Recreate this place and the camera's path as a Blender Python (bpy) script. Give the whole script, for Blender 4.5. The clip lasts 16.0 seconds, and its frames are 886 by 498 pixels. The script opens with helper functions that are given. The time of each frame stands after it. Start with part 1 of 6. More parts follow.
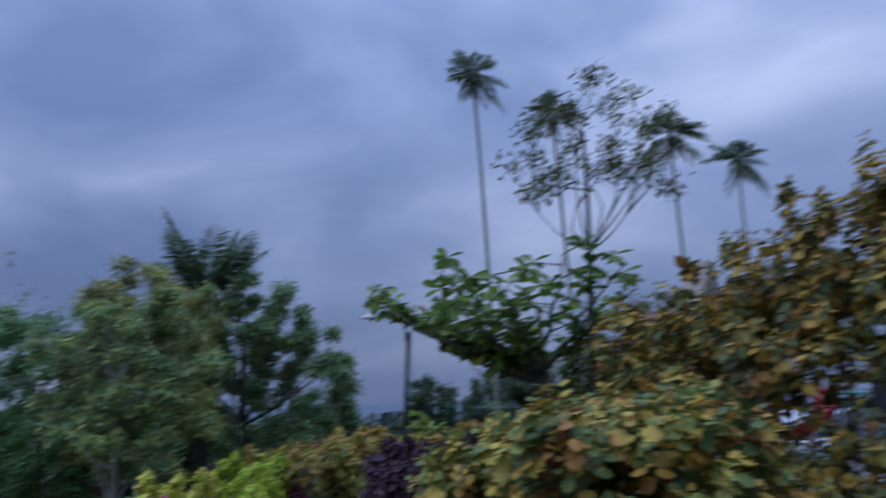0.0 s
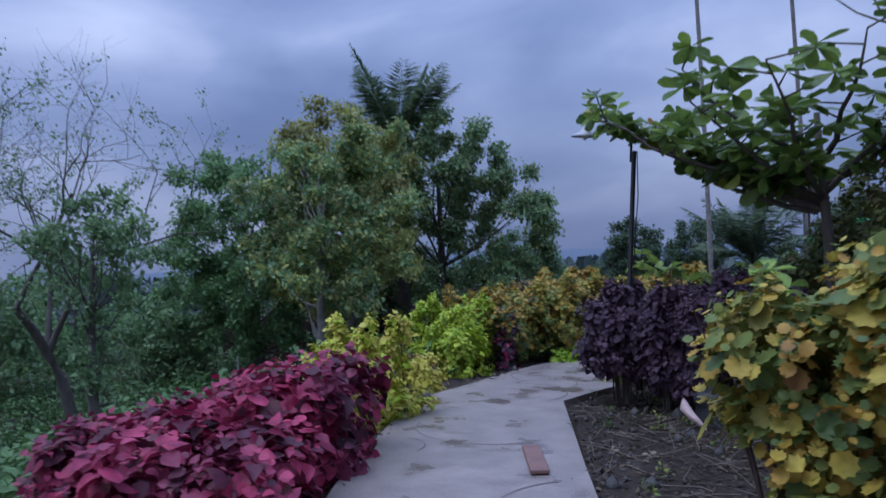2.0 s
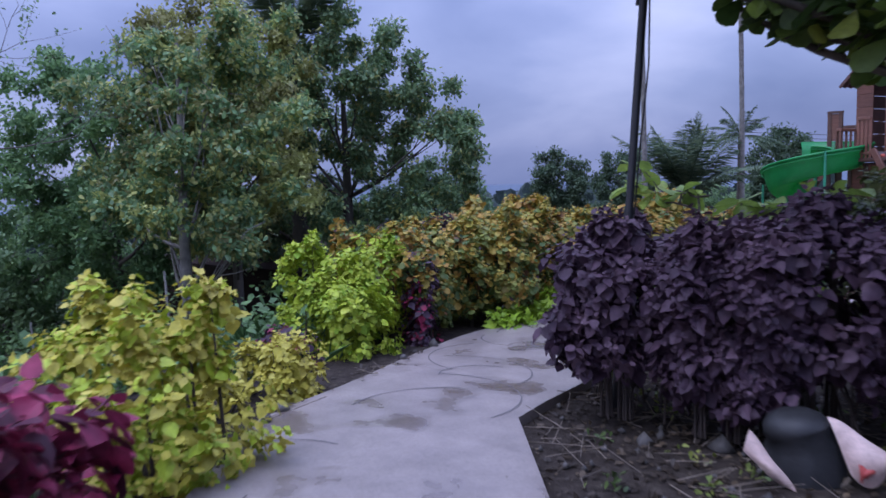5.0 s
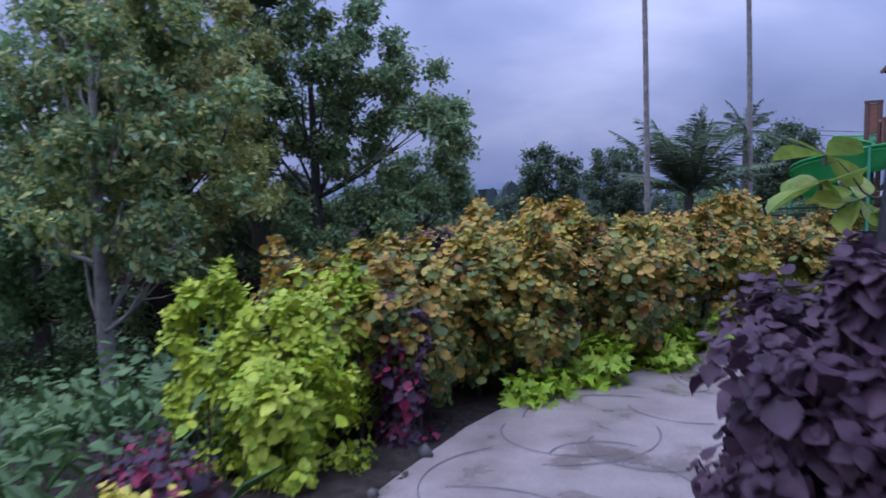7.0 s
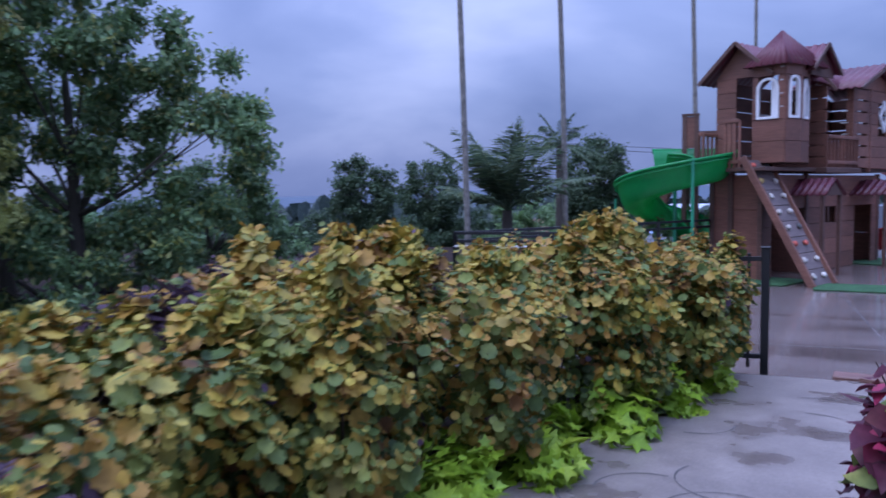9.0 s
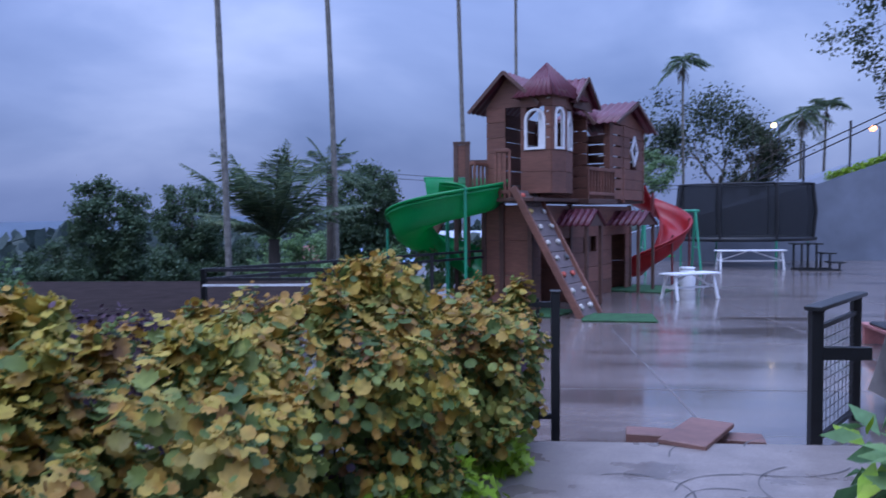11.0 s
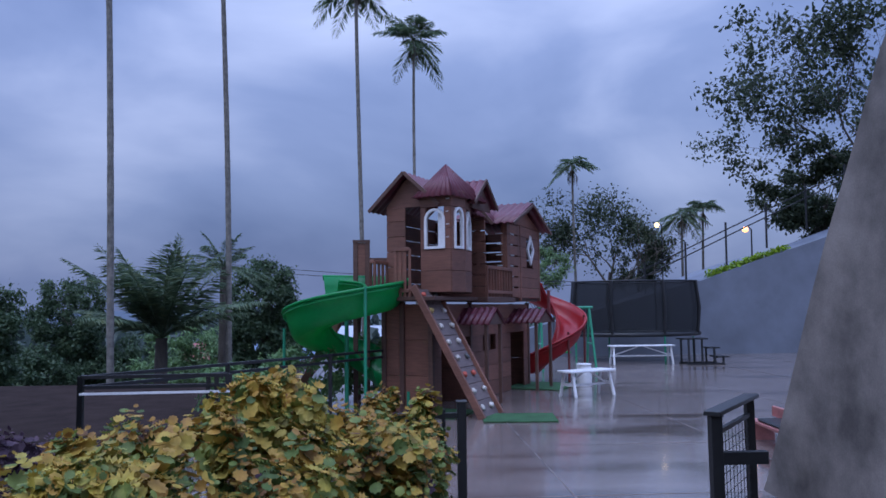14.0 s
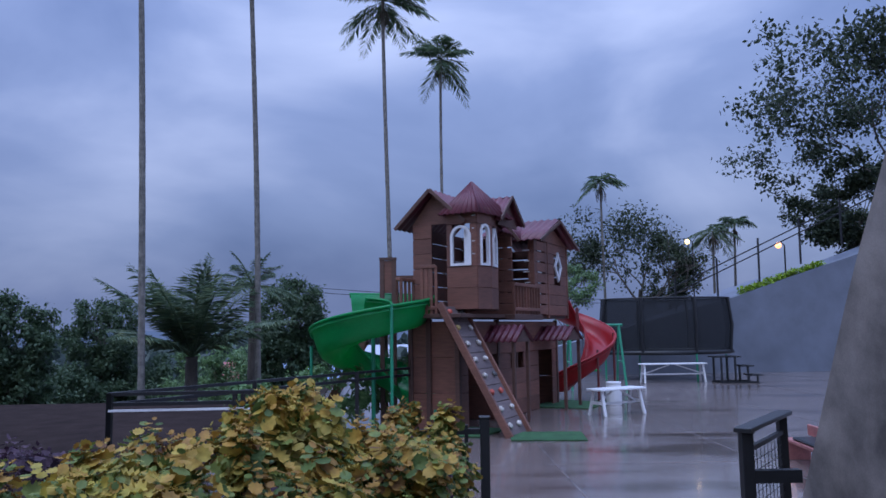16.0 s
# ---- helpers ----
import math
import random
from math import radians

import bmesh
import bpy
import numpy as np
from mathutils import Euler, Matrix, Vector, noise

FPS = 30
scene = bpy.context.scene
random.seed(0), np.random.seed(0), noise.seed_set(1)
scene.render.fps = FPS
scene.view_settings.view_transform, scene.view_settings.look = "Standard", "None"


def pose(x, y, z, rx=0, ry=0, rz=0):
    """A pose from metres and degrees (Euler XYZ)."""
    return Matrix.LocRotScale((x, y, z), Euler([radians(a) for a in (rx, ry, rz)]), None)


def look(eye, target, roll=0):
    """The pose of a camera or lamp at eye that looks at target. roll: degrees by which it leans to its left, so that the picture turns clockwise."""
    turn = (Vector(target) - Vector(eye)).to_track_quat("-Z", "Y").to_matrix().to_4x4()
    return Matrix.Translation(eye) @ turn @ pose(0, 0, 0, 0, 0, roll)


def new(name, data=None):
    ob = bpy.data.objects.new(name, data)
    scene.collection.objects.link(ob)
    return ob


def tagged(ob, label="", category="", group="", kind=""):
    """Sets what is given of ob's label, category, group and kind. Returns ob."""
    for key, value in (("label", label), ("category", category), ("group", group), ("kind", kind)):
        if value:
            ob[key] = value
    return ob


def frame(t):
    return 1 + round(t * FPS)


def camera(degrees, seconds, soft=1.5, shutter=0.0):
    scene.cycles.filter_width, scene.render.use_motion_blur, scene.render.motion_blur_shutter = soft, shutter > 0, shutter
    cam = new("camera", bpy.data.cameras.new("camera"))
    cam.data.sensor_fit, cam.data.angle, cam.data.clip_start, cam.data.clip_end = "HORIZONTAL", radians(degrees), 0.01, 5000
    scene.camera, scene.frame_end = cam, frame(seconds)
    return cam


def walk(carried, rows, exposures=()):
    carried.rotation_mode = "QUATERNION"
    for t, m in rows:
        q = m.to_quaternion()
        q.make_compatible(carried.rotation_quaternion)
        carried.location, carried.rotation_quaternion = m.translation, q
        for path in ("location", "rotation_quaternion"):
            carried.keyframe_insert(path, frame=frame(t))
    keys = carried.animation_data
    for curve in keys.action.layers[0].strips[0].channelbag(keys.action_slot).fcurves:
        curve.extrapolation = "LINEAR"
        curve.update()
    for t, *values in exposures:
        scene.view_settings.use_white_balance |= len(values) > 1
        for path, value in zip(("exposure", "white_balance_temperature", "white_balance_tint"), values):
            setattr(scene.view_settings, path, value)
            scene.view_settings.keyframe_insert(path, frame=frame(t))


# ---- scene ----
cam = camera(61.1, 16.0, soft=1.6, shutter=0.6)
METRES, EYE, TILT, LEAN, TURN = 10.5, 1.575, 0.0, 0.0, 28.6
EXPOSURES = [(0.0, -0.2, 6500, 10), (1.0, -0.2, 6500, 10), (2.0, 0.1, 6500, 12), (4.0, 0.45, 6600, 20), (7.0, 0.45, 6600, 24), (8.0, 0.45, 6600, 24), (9.5, 0.38, 5850, 20), (10.0, 0.36, 5800, 19), (12.5, 0.1, 6350, 15), (16.0, -0.06, 6300, 14)]
ROWS = [
    (0.0, 0.0, 0.0, 0.0, 0.41, 10.03, 2.33),
    (0.5, -0.0007, 0.0303, 0.0022, 10.43, 7.47, 2.52),
    (1.0, -0.0064, 0.0688, -0.0026, 14.9, 4.44, 2.64),
    (1.5, -0.0239, 0.1074, -0.0069, 15.63, 1.4, 2.61),
    (2.0, -0.0349, 0.147, -0.0106, 15.06, -1.04, 2.62),
    (2.5, -0.0449, 0.1881, -0.0119, 13.98, -2.98, 2.54),
    (3.0, -0.0509, 0.2299, -0.0147, 12.64, -4.49, 2.5),
    (3.5, -0.0617, 0.278, -0.0153, 10.76, -5.58, 2.31),
    (4.0, -0.0697, 0.3226, -0.0208, 8.51, -6.16, 2.13),
    (6.5, -0.1162, 0.5916, -0.0359, 9.21, -6.47, 2.03),
    (7.0, -0.1268, 0.6445, -0.0359, 7.21, -6.43, 1.97),
    (7.5, -0.1277, 0.6965, -0.0364, 4.65, -6.37, 1.85),
    (8.0, -0.1328, 0.7484, -0.0366, 0.92, -6.28, 1.74),
    (8.5, -0.13, 0.7928, -0.0391, -2.91, -6.09, 1.62),
    (9.0, -0.1246, 0.8333, -0.0397, -6.86, -5.84, 1.52),
    (9.5, -0.1162, 0.8676, -0.0417, -11.51, -5.66, 1.39),
    (10.0, -0.0995, 0.9037, -0.0437, -16.26, -5.6, 1.18),
    (12.5, -0.0841, 0.9553, -0.0266, -30.43, -0.31, 0.41),
    (13.0, -0.0841, 0.9549, -0.0273, -31.3, 1.05, 0.45),
    (13.5, -0.0827, 0.9543, -0.0284, -31.74, 2.1, 0.51),
    (14.0, -0.0825, 0.9546, -0.0289, -31.73, 2.86, 0.59),
    (14.5, -0.082, 0.9547, -0.0286, -31.33, 3.38, 0.68),
    (15.0, -0.0825, 0.9521, -0.0282, -30.52, 3.84, 0.75),
    (15.5, -0.0799, 0.9521, -0.0308, -29.84, 4.1, 0.82),
    (16.0, -0.0771, 0.9548, -0.032, -29.51, 4.33, 0.82),
]
walk(cam, [(t, pose(0, 0, EYE, TILT, LEAN, TURN) @ pose(METRES * x, METRES * y, METRES * z, 90 + pitch, roll, yaw)) for t, x, y, z, yaw, pitch, roll in ROWS],
     exposures=EXPOSURES)

# ---- light: overcast dusk, one even cloud layer ----
world = bpy.data.worlds.new("overcast_sky")
scene.world = world
world.use_nodes = True


def sky_nodes():
    nt = world.node_tree
    nt.nodes.clear()
    n = nt.nodes.new
    out, bg = n("ShaderNodeOutputWorld"), n("ShaderNodeBackground")
    sky = n("ShaderNodeTexSky")
    sky.sky_type, sky.sun_disc = "NISHITA", False
    sky.sun_elevation, sky.sun_rotation = radians(12), radians(200)
    sky.air_density, sky.dust_density, sky.ozone_density = 1.0, 2.0, 3.0
    co, mp = n("ShaderNodeTexCoord"), n("ShaderNodeMapping")
    mp.inputs["Scale"].default_value = (1.0, 1.0, 2.1)
    nz = n("ShaderNodeTexNoise")
    nz.inputs["Scale"].default_value, nz.inputs["Detail"].default_value = 2.3, 7.0
    nz.inputs["Roughness"].default_value, nz.inputs["Distortion"].default_value = 0.45, 0.35
    rp = n("ShaderNodeValToRGB")
    rp.color_ramp.elements[0].position, rp.color_ramp.elements[0].color = 0.34, (0.140, 0.205, 0.42, 1)
    rp.color_ramp.elements[1].position, rp.color_ramp.elements[1].color = 0.68, (0.43, 0.52, 0.80, 1)
    e = rp.color_ramp.elements.new(0.5)
    e.color = (0.235, 0.315, 0.57, 1)
    dim, mix = n("ShaderNodeMix"), n("ShaderNodeMix")
    dim.data_type, dim.blend_type = "RGBA", "MULTIPLY"
    dim.inputs[0].default_value = 1.0
    dim.inputs[7].default_value = (0.10, 0.10, 0.10, 1)
    mix.data_type = "RGBA"
    mix.inputs[0].default_value = 0.9
    L = nt.links.new
    L(co.outputs["Generated"], mp.inputs["Vector"])
    L(mp.outputs["Vector"], nz.inputs["Vector"])
    L(nz.outputs["Fac"], rp.inputs["Fac"])
    L(sky.outputs["Color"], dim.inputs[6])
    L(dim.outputs[2], mix.inputs[6])
    L(rp.outputs["Color"], mix.inputs[7])
    # an overcast sky is brightest overhead
    sep, mr, lift = n("ShaderNodeSeparateXYZ"), n("ShaderNodeMapRange"), n("ShaderNodeMix")
    mr.interpolation_type = "SMOOTHSTEP"
    mr.inputs["From Min"].default_value, mr.inputs["From Max"].default_value = 0.42, 0.95
    mr.inputs["To Min"].default_value, mr.inputs["To Max"].default_value = 1.0, ZENITH
    lift.data_type, lift.blend_type = "RGBA", "MULTIPLY"
    lift.inputs[0].default_value = 1.0
    L(co.outputs["Generated"], sep.inputs[0])
    L(sep.outputs["Z"], mr.inputs["Value"])
    low, low_mul = n("ShaderNodeMapRange"), n("ShaderNodeMath")
    low.inputs["From Min"].default_value, low.inputs["From Max"].default_value = 0.0, 0.40
    low.inputs["To Min"].default_value, low.inputs["To Max"].default_value = 0.62, 1.14
    low_mul.operation = "MULTIPLY"
    L(sep.outputs["Z"], low.inputs["Value"])
    L(low.outputs["Result"], low_mul.inputs[0])
    L(mr.outputs["Result"], low_mul.inputs[1])
    L(mix.outputs[2], lift.inputs[6])
    L(low_mul.outputs[0], lift.inputs[7])
    L(lift.outputs[2], bg.inputs["Color"])
    bg.inputs["Strength"].default_value = SKY
    L(bg.outputs["Background"], out.inputs["Surface"])


SKY, ZENITH = 1.3, 3.4
sky_nodes()
sun_data = bpy.data.lights.new("sun", "SUN")
sun_data.energy, sun_data.angle, sun_data.color = 1.2, radians(40), (0.74, 0.85, 1.0)
sun = new("sun", sun_data)
sun.matrix_world = look((0, 0, 30), (5, 12, 0))


# ---- materials ----
def material(name):
    m = bpy.data.materials.new(name)
    m.use_nodes = True
    return m, m.node_tree, m.node_tree.nodes["Principled BSDF"]


def ramp(nt, fac, stops):
    r = nt.nodes.new("ShaderNodeValToRGB")
    els = r.color_ramp.elements
    while len(els) < len(stops):
        els.new(0.5)
    for e, (p, c) in zip(els, stops):
        e.position, e.color = p, (*c, 1)
    nt.links.new(fac, r.inputs["Fac"])
    return r.outputs["Color"]


def noise_tex(nt, scale, detail=4, rough=0.55, stretch=None):
    co = nt.nodes.new("ShaderNodeTexCoord")
    t = nt.nodes.new("ShaderNodeTexNoise")
    t.inputs["Scale"].default_value, t.inputs["Detail"].default_value = scale, detail
    t.inputs["Roughness"].default_value = rough
    src = co.outputs["Object"]
    if stretch:
        mp = nt.nodes.new("ShaderNodeMapping")
        mp.inputs["Scale"].default_value = stretch
        nt.links.new(src, mp.inputs["Vector"])
        src = mp.outputs["Vector"]
    nt.links.new(src, t.inputs["Vector"])
    return t.outputs["Fac"]


def mixed(nt, a, b, fac, how="MIX"):
    m = nt.nodes.new("ShaderNodeMix")
    m.data_type, m.blend_type = "RGBA", how
    for i, v in ((0, fac), (6, a), (7, b)):
        if isinstance(v, (int, float)):
            m.inputs[i].default_value = v
        elif isinstance(v, tuple):
            m.inputs[i].default_value = (*v, 1)
        else:
            nt.links.new(v, m.inputs[i])
    return m.outputs[2]


def bump(nt, bsdf, height, strength=0.3, distance=0.01):
    b = nt.nodes.new("ShaderNodeBump")
    b.inputs["Strength"].default_value, b.inputs["Distance"].default_value = strength, distance
    nt.links.new(height, b.inputs["Height"])
    nt.links.new(b.outputs["Normal"], bsdf.inputs["Normal"])


def plain(name, colour, rough=0.6, metal=0.0, vary=0.25, scale=6.0, relief=0.15, stretch=None, detail_scale=60.0, gloss=0.5):
    """A painted or solid surface: two scales of variation and a fine relief."""
    m, nt, b = material(name)
    lo = tuple(c * (1 - vary) for c in colour)
    hi = tuple(min(1, c * (1 + vary)) for c in colour)
    big = noise_tex(nt, scale, 5, 0.6, stretch)
    fine = noise_tex(nt, detail_scale, 3, 0.6, stretch)
    c = ramp(nt, big, [(0.3, lo), (0.7, hi)])
    c = mixed(nt, c, ramp(nt, fine, [(0.35, (0.75, 0.75, 0.75)), (0.65, (1, 1, 1))]), 0.6, "MULTIPLY")
    nt.links.new(c, b.inputs["Base Color"])
    b.inputs["Roughness"].default_value, b.inputs["Metallic"].default_value = rough, metal
    b.inputs["Specular IOR Level"].default_value = gloss
    bump(nt, b, fine, relief, 0.004)
    return m


def leafy(name, stops, rough=0.5, patch=0.0, patch_colour=(0.3, 0.2, 0.05), patch_scale=1.2, through_light=0.18, plant_scale=3.5):
    """Leaves: each leaf its own tone, blotches along the hedge, light that shines through."""
    m, nt, b = material(name)
    geo = nt.nodes.new("ShaderNodeNewGeometry")
    oi, ad, fr = nt.nodes.new("ShaderNodeObjectInfo"), nt.nodes.new("ShaderNodeMath"), nt.nodes.new("ShaderNodeMath")
    fr.operation = "FRACT"
    nt.links.new(geo.outputs["Random Per Island"], ad.inputs[0])
    nt.links.new(oi.outputs["Random"], ad.inputs[1])
    nt.links.new(ad.outputs[0], fr.inputs[0])
    plant, both = nt.nodes.new("ShaderNodeMapRange"), nt.nodes.new("ShaderNodeMix")
    plant.inputs["From Min"].default_value, plant.inputs["From Max"].default_value = 0.3, 0.7
    nt.links.new(noise_tex(nt, plant_scale, 2), plant.inputs["Value"])
    both.inputs[0].default_value = 0.66
    nt.links.new(fr.outputs[0], both.inputs[2])
    nt.links.new(plant.outputs["Result"], both.inputs[3])
    c = ramp(nt, both.outputs[0], stops)
    if patch:
        mask = ramp(nt, noise_tex(nt, patch_scale, 3), [(0.5 - 0.06, (0, 0, 0)), (0.5 + 0.1, (patch, patch, patch))])
        c = mixed(nt, c, patch_colour, mask)
    vein = ramp(nt, noise_tex(nt, 38, 3), [(0.3, (0.66, 0.66, 0.62)), (0.7, (1.08, 1.08, 1.02))])
    c = mixed(nt, c, vein, 0.8, "MULTIPLY")
    nt.links.new(c, b.inputs["Base Color"])
    b.inputs["Roughness"].default_value = rough
    b.inputs["Specular IOR Level"].default_value = 0.27
    tr, add = nt.nodes.new("ShaderNodeBsdfTranslucent"), nt.nodes.new("ShaderNodeMixShader")
    nt.links.new(c, tr.inputs["Color"])
    add.inputs["Fac"].default_value = through_light
    nt.links.new(b.outputs["BSDF"], add.inputs[1])
    nt.links.new(tr.outputs["BSDF"], add.inputs[2])
    nt.links.new(add.outputs["Shader"], nt.nodes["Material Output"].inputs["Surface"])
    return m


GOLD = leafy("golden_coleus_leaf", [(0.0, (0.058, 0.029, 0.020)), (0.16, (0.204, 0.096, 0.032)), (0.38, (0.444, 0.254, 0.046)), (0.62, (0.480, 0.378, 0.067)), (0.84, (0.258, 0.278, 0.062)), (1.0, (0.108, 0.150, 0.041))],
             rough=0.55, patch=0.4, patch_colour=(0.36, 0.165, 0.052), patch_scale=0.9, through_light=0.22)
GREENGOLD = leafy("green_gold_leaf", [(0.0, (0.034, 0.060, 0.022)), (0.4, (0.098, 0.150, 0.042)), (0.75, (0.23, 0.265, 0.062)), (1.0, (0.39, 0.33, 0.072))], rough=0.55, through_light=0.22)
PURPLE = leafy("purple_coleus_leaf", [(0.0, (0.030, 0.016, 0.030)), (0.5, (0.078, 0.042, 0.066)), (1.0, (0.155, 0.094, 0.128))], rough=0.6)
MAGENTA = leafy("magenta_coleus_leaf", [(0.0, (0.09, 0.012, 0.032)), (0.45, (0.33, 0.026, 0.075)), (0.8, (0.52, 0.06, 0.14)), (1.0, (0.14, 0.035, 0.045))],
                patch=0.6, patch_colour=(0.12, 0.03, 0.06), patch_scale=2.2)
MAROON = leafy("maroon_coleus_leaf", [(0.0, (0.045, 0.014, 0.022)), (0.6, (0.11, 0.022, 0.045)), (1.0, (0.17, 0.06, 0.05))], rough=0.55)
LIME = leafy("lime_leaf", [(0.0, (0.209, 0.308, 0.034)), (0.5, (0.397, 0.500, 0.040)), (1.0, (0.543, 0.596, 0.082))])
YELLOW = leafy("yellow_leaf", [(0.0, (0.314, 0.287, 0.041)), (0.5, (0.543, 0.472, 0.068)), (1.0, (0.627, 0.534, 0.137))])
CREEP = leafy("sweet_potato_leaf", [(0.0, (0.134, 0.252, 0.019)), (0.5, (0.239, 0.387, 0.025)), (1.0, (0.383, 0.488, 0.049))])
ALMOND = leafy("almond_leaf", [(0.0, (0.05, 0.10, 0.03)), (0.5, (0.13, 0.21, 0.05)), (0.9, (0.26, 0.36, 0.07)), (0.97, (0.30, 0.30, 0.06)), (1.0, (0.30, 0.10, 0.04))], rough=0.35, through_light=0.35)
VINE = leafy("vine_leaf", [(0.0, (0.046, 0.072, 0.026)), (0.6, (0.111, 0.130, 0.039)), (1.0, (0.208, 0.169, 0.065))])
DARKLEAF = leafy("dark_tree_leaf", [(0.0, (0.095, 0.165, 0.085)), (0.6, (0.20, 0.325, 0.15)), (1.0, (0.36, 0.53, 0.23))], patch=0.3, patch_colour=(0.06, 0.075, 0.03), patch_scale=0.5, through_light=0.36)
OLIVELEAF = leafy("olive_tree_leaf", [(0.0, (0.205, 0.240, 0.094)), (0.5, (0.457, 0.486, 0.157)), (1.0, (0.700, 0.700, 0.223))], patch=0.55, patch_colour=(0.085, 0.05, 0.035), patch_scale=0.55, through_light=0.36)
GREENLEAF = leafy("green_tree_leaf", [(0.0, (0.075, 0.169, 0.075)), (0.6, (0.169, 0.306, 0.125)), (1.0, (0.281, 0.425, 0.163))], through_light=0.36)
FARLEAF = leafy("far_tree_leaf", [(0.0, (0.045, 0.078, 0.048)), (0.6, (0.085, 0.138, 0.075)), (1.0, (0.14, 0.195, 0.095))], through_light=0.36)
PALMLEAF = leafy("palm_leaf", [(0.0, (0.063, 0.109, 0.070)), (0.6, (0.140, 0.203, 0.119)), (1.0, (0.238, 0.280, 0.133))], through_light=0.36)
GRASS = leafy("grass_blade", [(0.0, (0.026, 0.065, 0.019)), (0.6, (0.058, 0.130, 0.039)), (1.0, (0.104, 0.182, 0.052))])
BARK = plain("bark", (0.10, 0.085, 0.07), 0.9, vary=0.45, scale=5, relief=0.6, stretch=(1, 1, 0.3))
PALEBARK = plain("pale_bark", (0.205, 0.19, 0.165), 0.85, vary=0.4, scale=7, relief=0.5)
STEM = plain("stem", (0.07, 0.05, 0.04), 0.8, vary=0.4)


# ---- mesh helpers ----
def finish(name, mesh, mat, parent=None, label=""):
    if mat:
        mesh.materials.append(mat)
    ob = new(name, mesh)
    if parent:
        ob.parent = parent
    if label:
        ob["label"] = label
    return ob


def part(name, bm, mat, parent=None, label="", smooth=False):
    mesh = bpy.data.meshes.new(name)
    if smooth:
        for f in bm.faces:
            f.smooth = True
    bm.to_mesh(mesh)
    bm.free()
    return finish(name, mesh, mat, parent, label)


def mesh_from(name, verts, faces, mat, parent=None, label="", smooth=False):
    """A mesh from arrays: verts (n, 3), faces (m, 3 or 4)."""
    verts, faces = np.asarray(verts, dtype=np.float32), np.asarray(faces, dtype=np.int32)
    mesh = bpy.data.meshes.new(name)
    k = faces.shape[1]
    mesh.vertices.add(len(verts))
    mesh.vertices.foreach_set("co", verts.ravel())
    mesh.loops.add(faces.size)
    mesh.loops.foreach_set("vertex_index", faces.ravel())
    mesh.polygons.add(len(faces))
    mesh.polygons.foreach_set("loop_start", np.arange(0, faces.size, k, dtype=np.int32))
    mesh.polygons.foreach_set("loop_total", np.full(len(faces), k, dtype=np.int32))
    if smooth:
        mesh.polygons.foreach_set("use_smooth", np.ones(len(faces), dtype=bool))
    mesh.update(calc_edges=True)
    return finish(name, mesh, mat, parent, label)


def empty(name, m=None):
    ob = new(name)
    ob.empty_display_size = 0.2
    if m is not None:
        ob.matrix_world = m
    return ob


def add_box(bm, x0, x1, y0, y1, z0, z1, m=None, bevel=0.0):
    made = bmesh.ops.create_cube(bm, size=1.0)["verts"]
    bmesh.ops.transform(bm, verts=made, matrix=Matrix.LocRotScale(((x0 + x1) / 2, (y0 + y1) / 2, (z0 + z1) / 2), None, (x1 - x0, y1 - y0, z1 - z0)))
    if bevel:
        edges = {e for v in made for e in v.link_edges}
        got = bmesh.ops.bevel(bm, geom=list(edges), offset=bevel, segments=1, affect="EDGES")
        made = list({v for f in got["faces"] for v in f.verts} | {v for v in made if v.is_valid})
    if m is not None:
        bmesh.ops.transform(bm, verts=made, matrix=m)
    return bm


def box(x0, x1, y0, y1, z0, z1, m=None, bevel=0.0):
    return add_box(bmesh.new(), x0, x1, y0, y1, z0, z1, m, bevel)


def add_beam(bm, a, b, w, h, bevel=0.0):
    """A rectangular bar from a to b, w wide and h high."""
    a, b = Vector(a), Vector(b)
    d = b - a
    up = Vector((0, 0, 1)) if abs(d.normalized().z) < 0.98 else Vector((1, 0, 0))
    side = d.cross(up).normalized()
    up = side.cross(d).normalized()
    m = Matrix((( *[d.normalized()[0], side[0], up[0]], a[0]), (*[d.normalized()[1], side[1], up[1]], a[1]), (*[d.normalized()[2], side[2], up[2]], a[2]), (0, 0, 0, 1)))
    return add_box(bm, 0, d.length, -w / 2, w / 2, -h / 2, h / 2, m, bevel)


def beam(a, b, w, h, bevel=0.0):
    return add_beam(bmesh.new(), a, b, w, h, bevel)


def tubes(lines, sides=8):
    """Verts and quads of tapered tubes along polylines of (x, y, z, radius)."""
    vs, fs = [], []
    ang = np.linspace(0, 2 * np.pi, sides, endpoint=False)
    for line in lines:
        p = np.asarray(line, dtype=float)
        d = np.gradient(p[:, :3], axis=0)
        d /= np.linalg.norm(d, axis=1)[:, None] + 1e-9
        ref = np.where(np.abs(d[:, 2:3]) > 0.9, np.array([[1.0, 0, 0]]), np.array([[0, 0, 1.0]]))
        s = np.cross(d, ref)
        s /= np.linalg.norm(s, axis=1)[:, None] + 1e-9
        u = np.cross(s, d)
        base = sum(len(v) for v in vs)
        ring = p[:, None, :3] + p[:, None, 3:4] * (np.cos(ang)[None, :, None] * s[:, None] + np.sin(ang)[None, :, None] * u[:, None])
        vs.append(ring.reshape(-1, 3))
        for i in range(len(p) - 1):
            for j in range(sides):
                k = (j + 1) % sides
                fs.append((base + i * sides + j, base + i * sides + k, base + (i + 1) * sides + k, base + (i + 1) * sides + j))
    return np.concatenate(vs), np.array(fs)


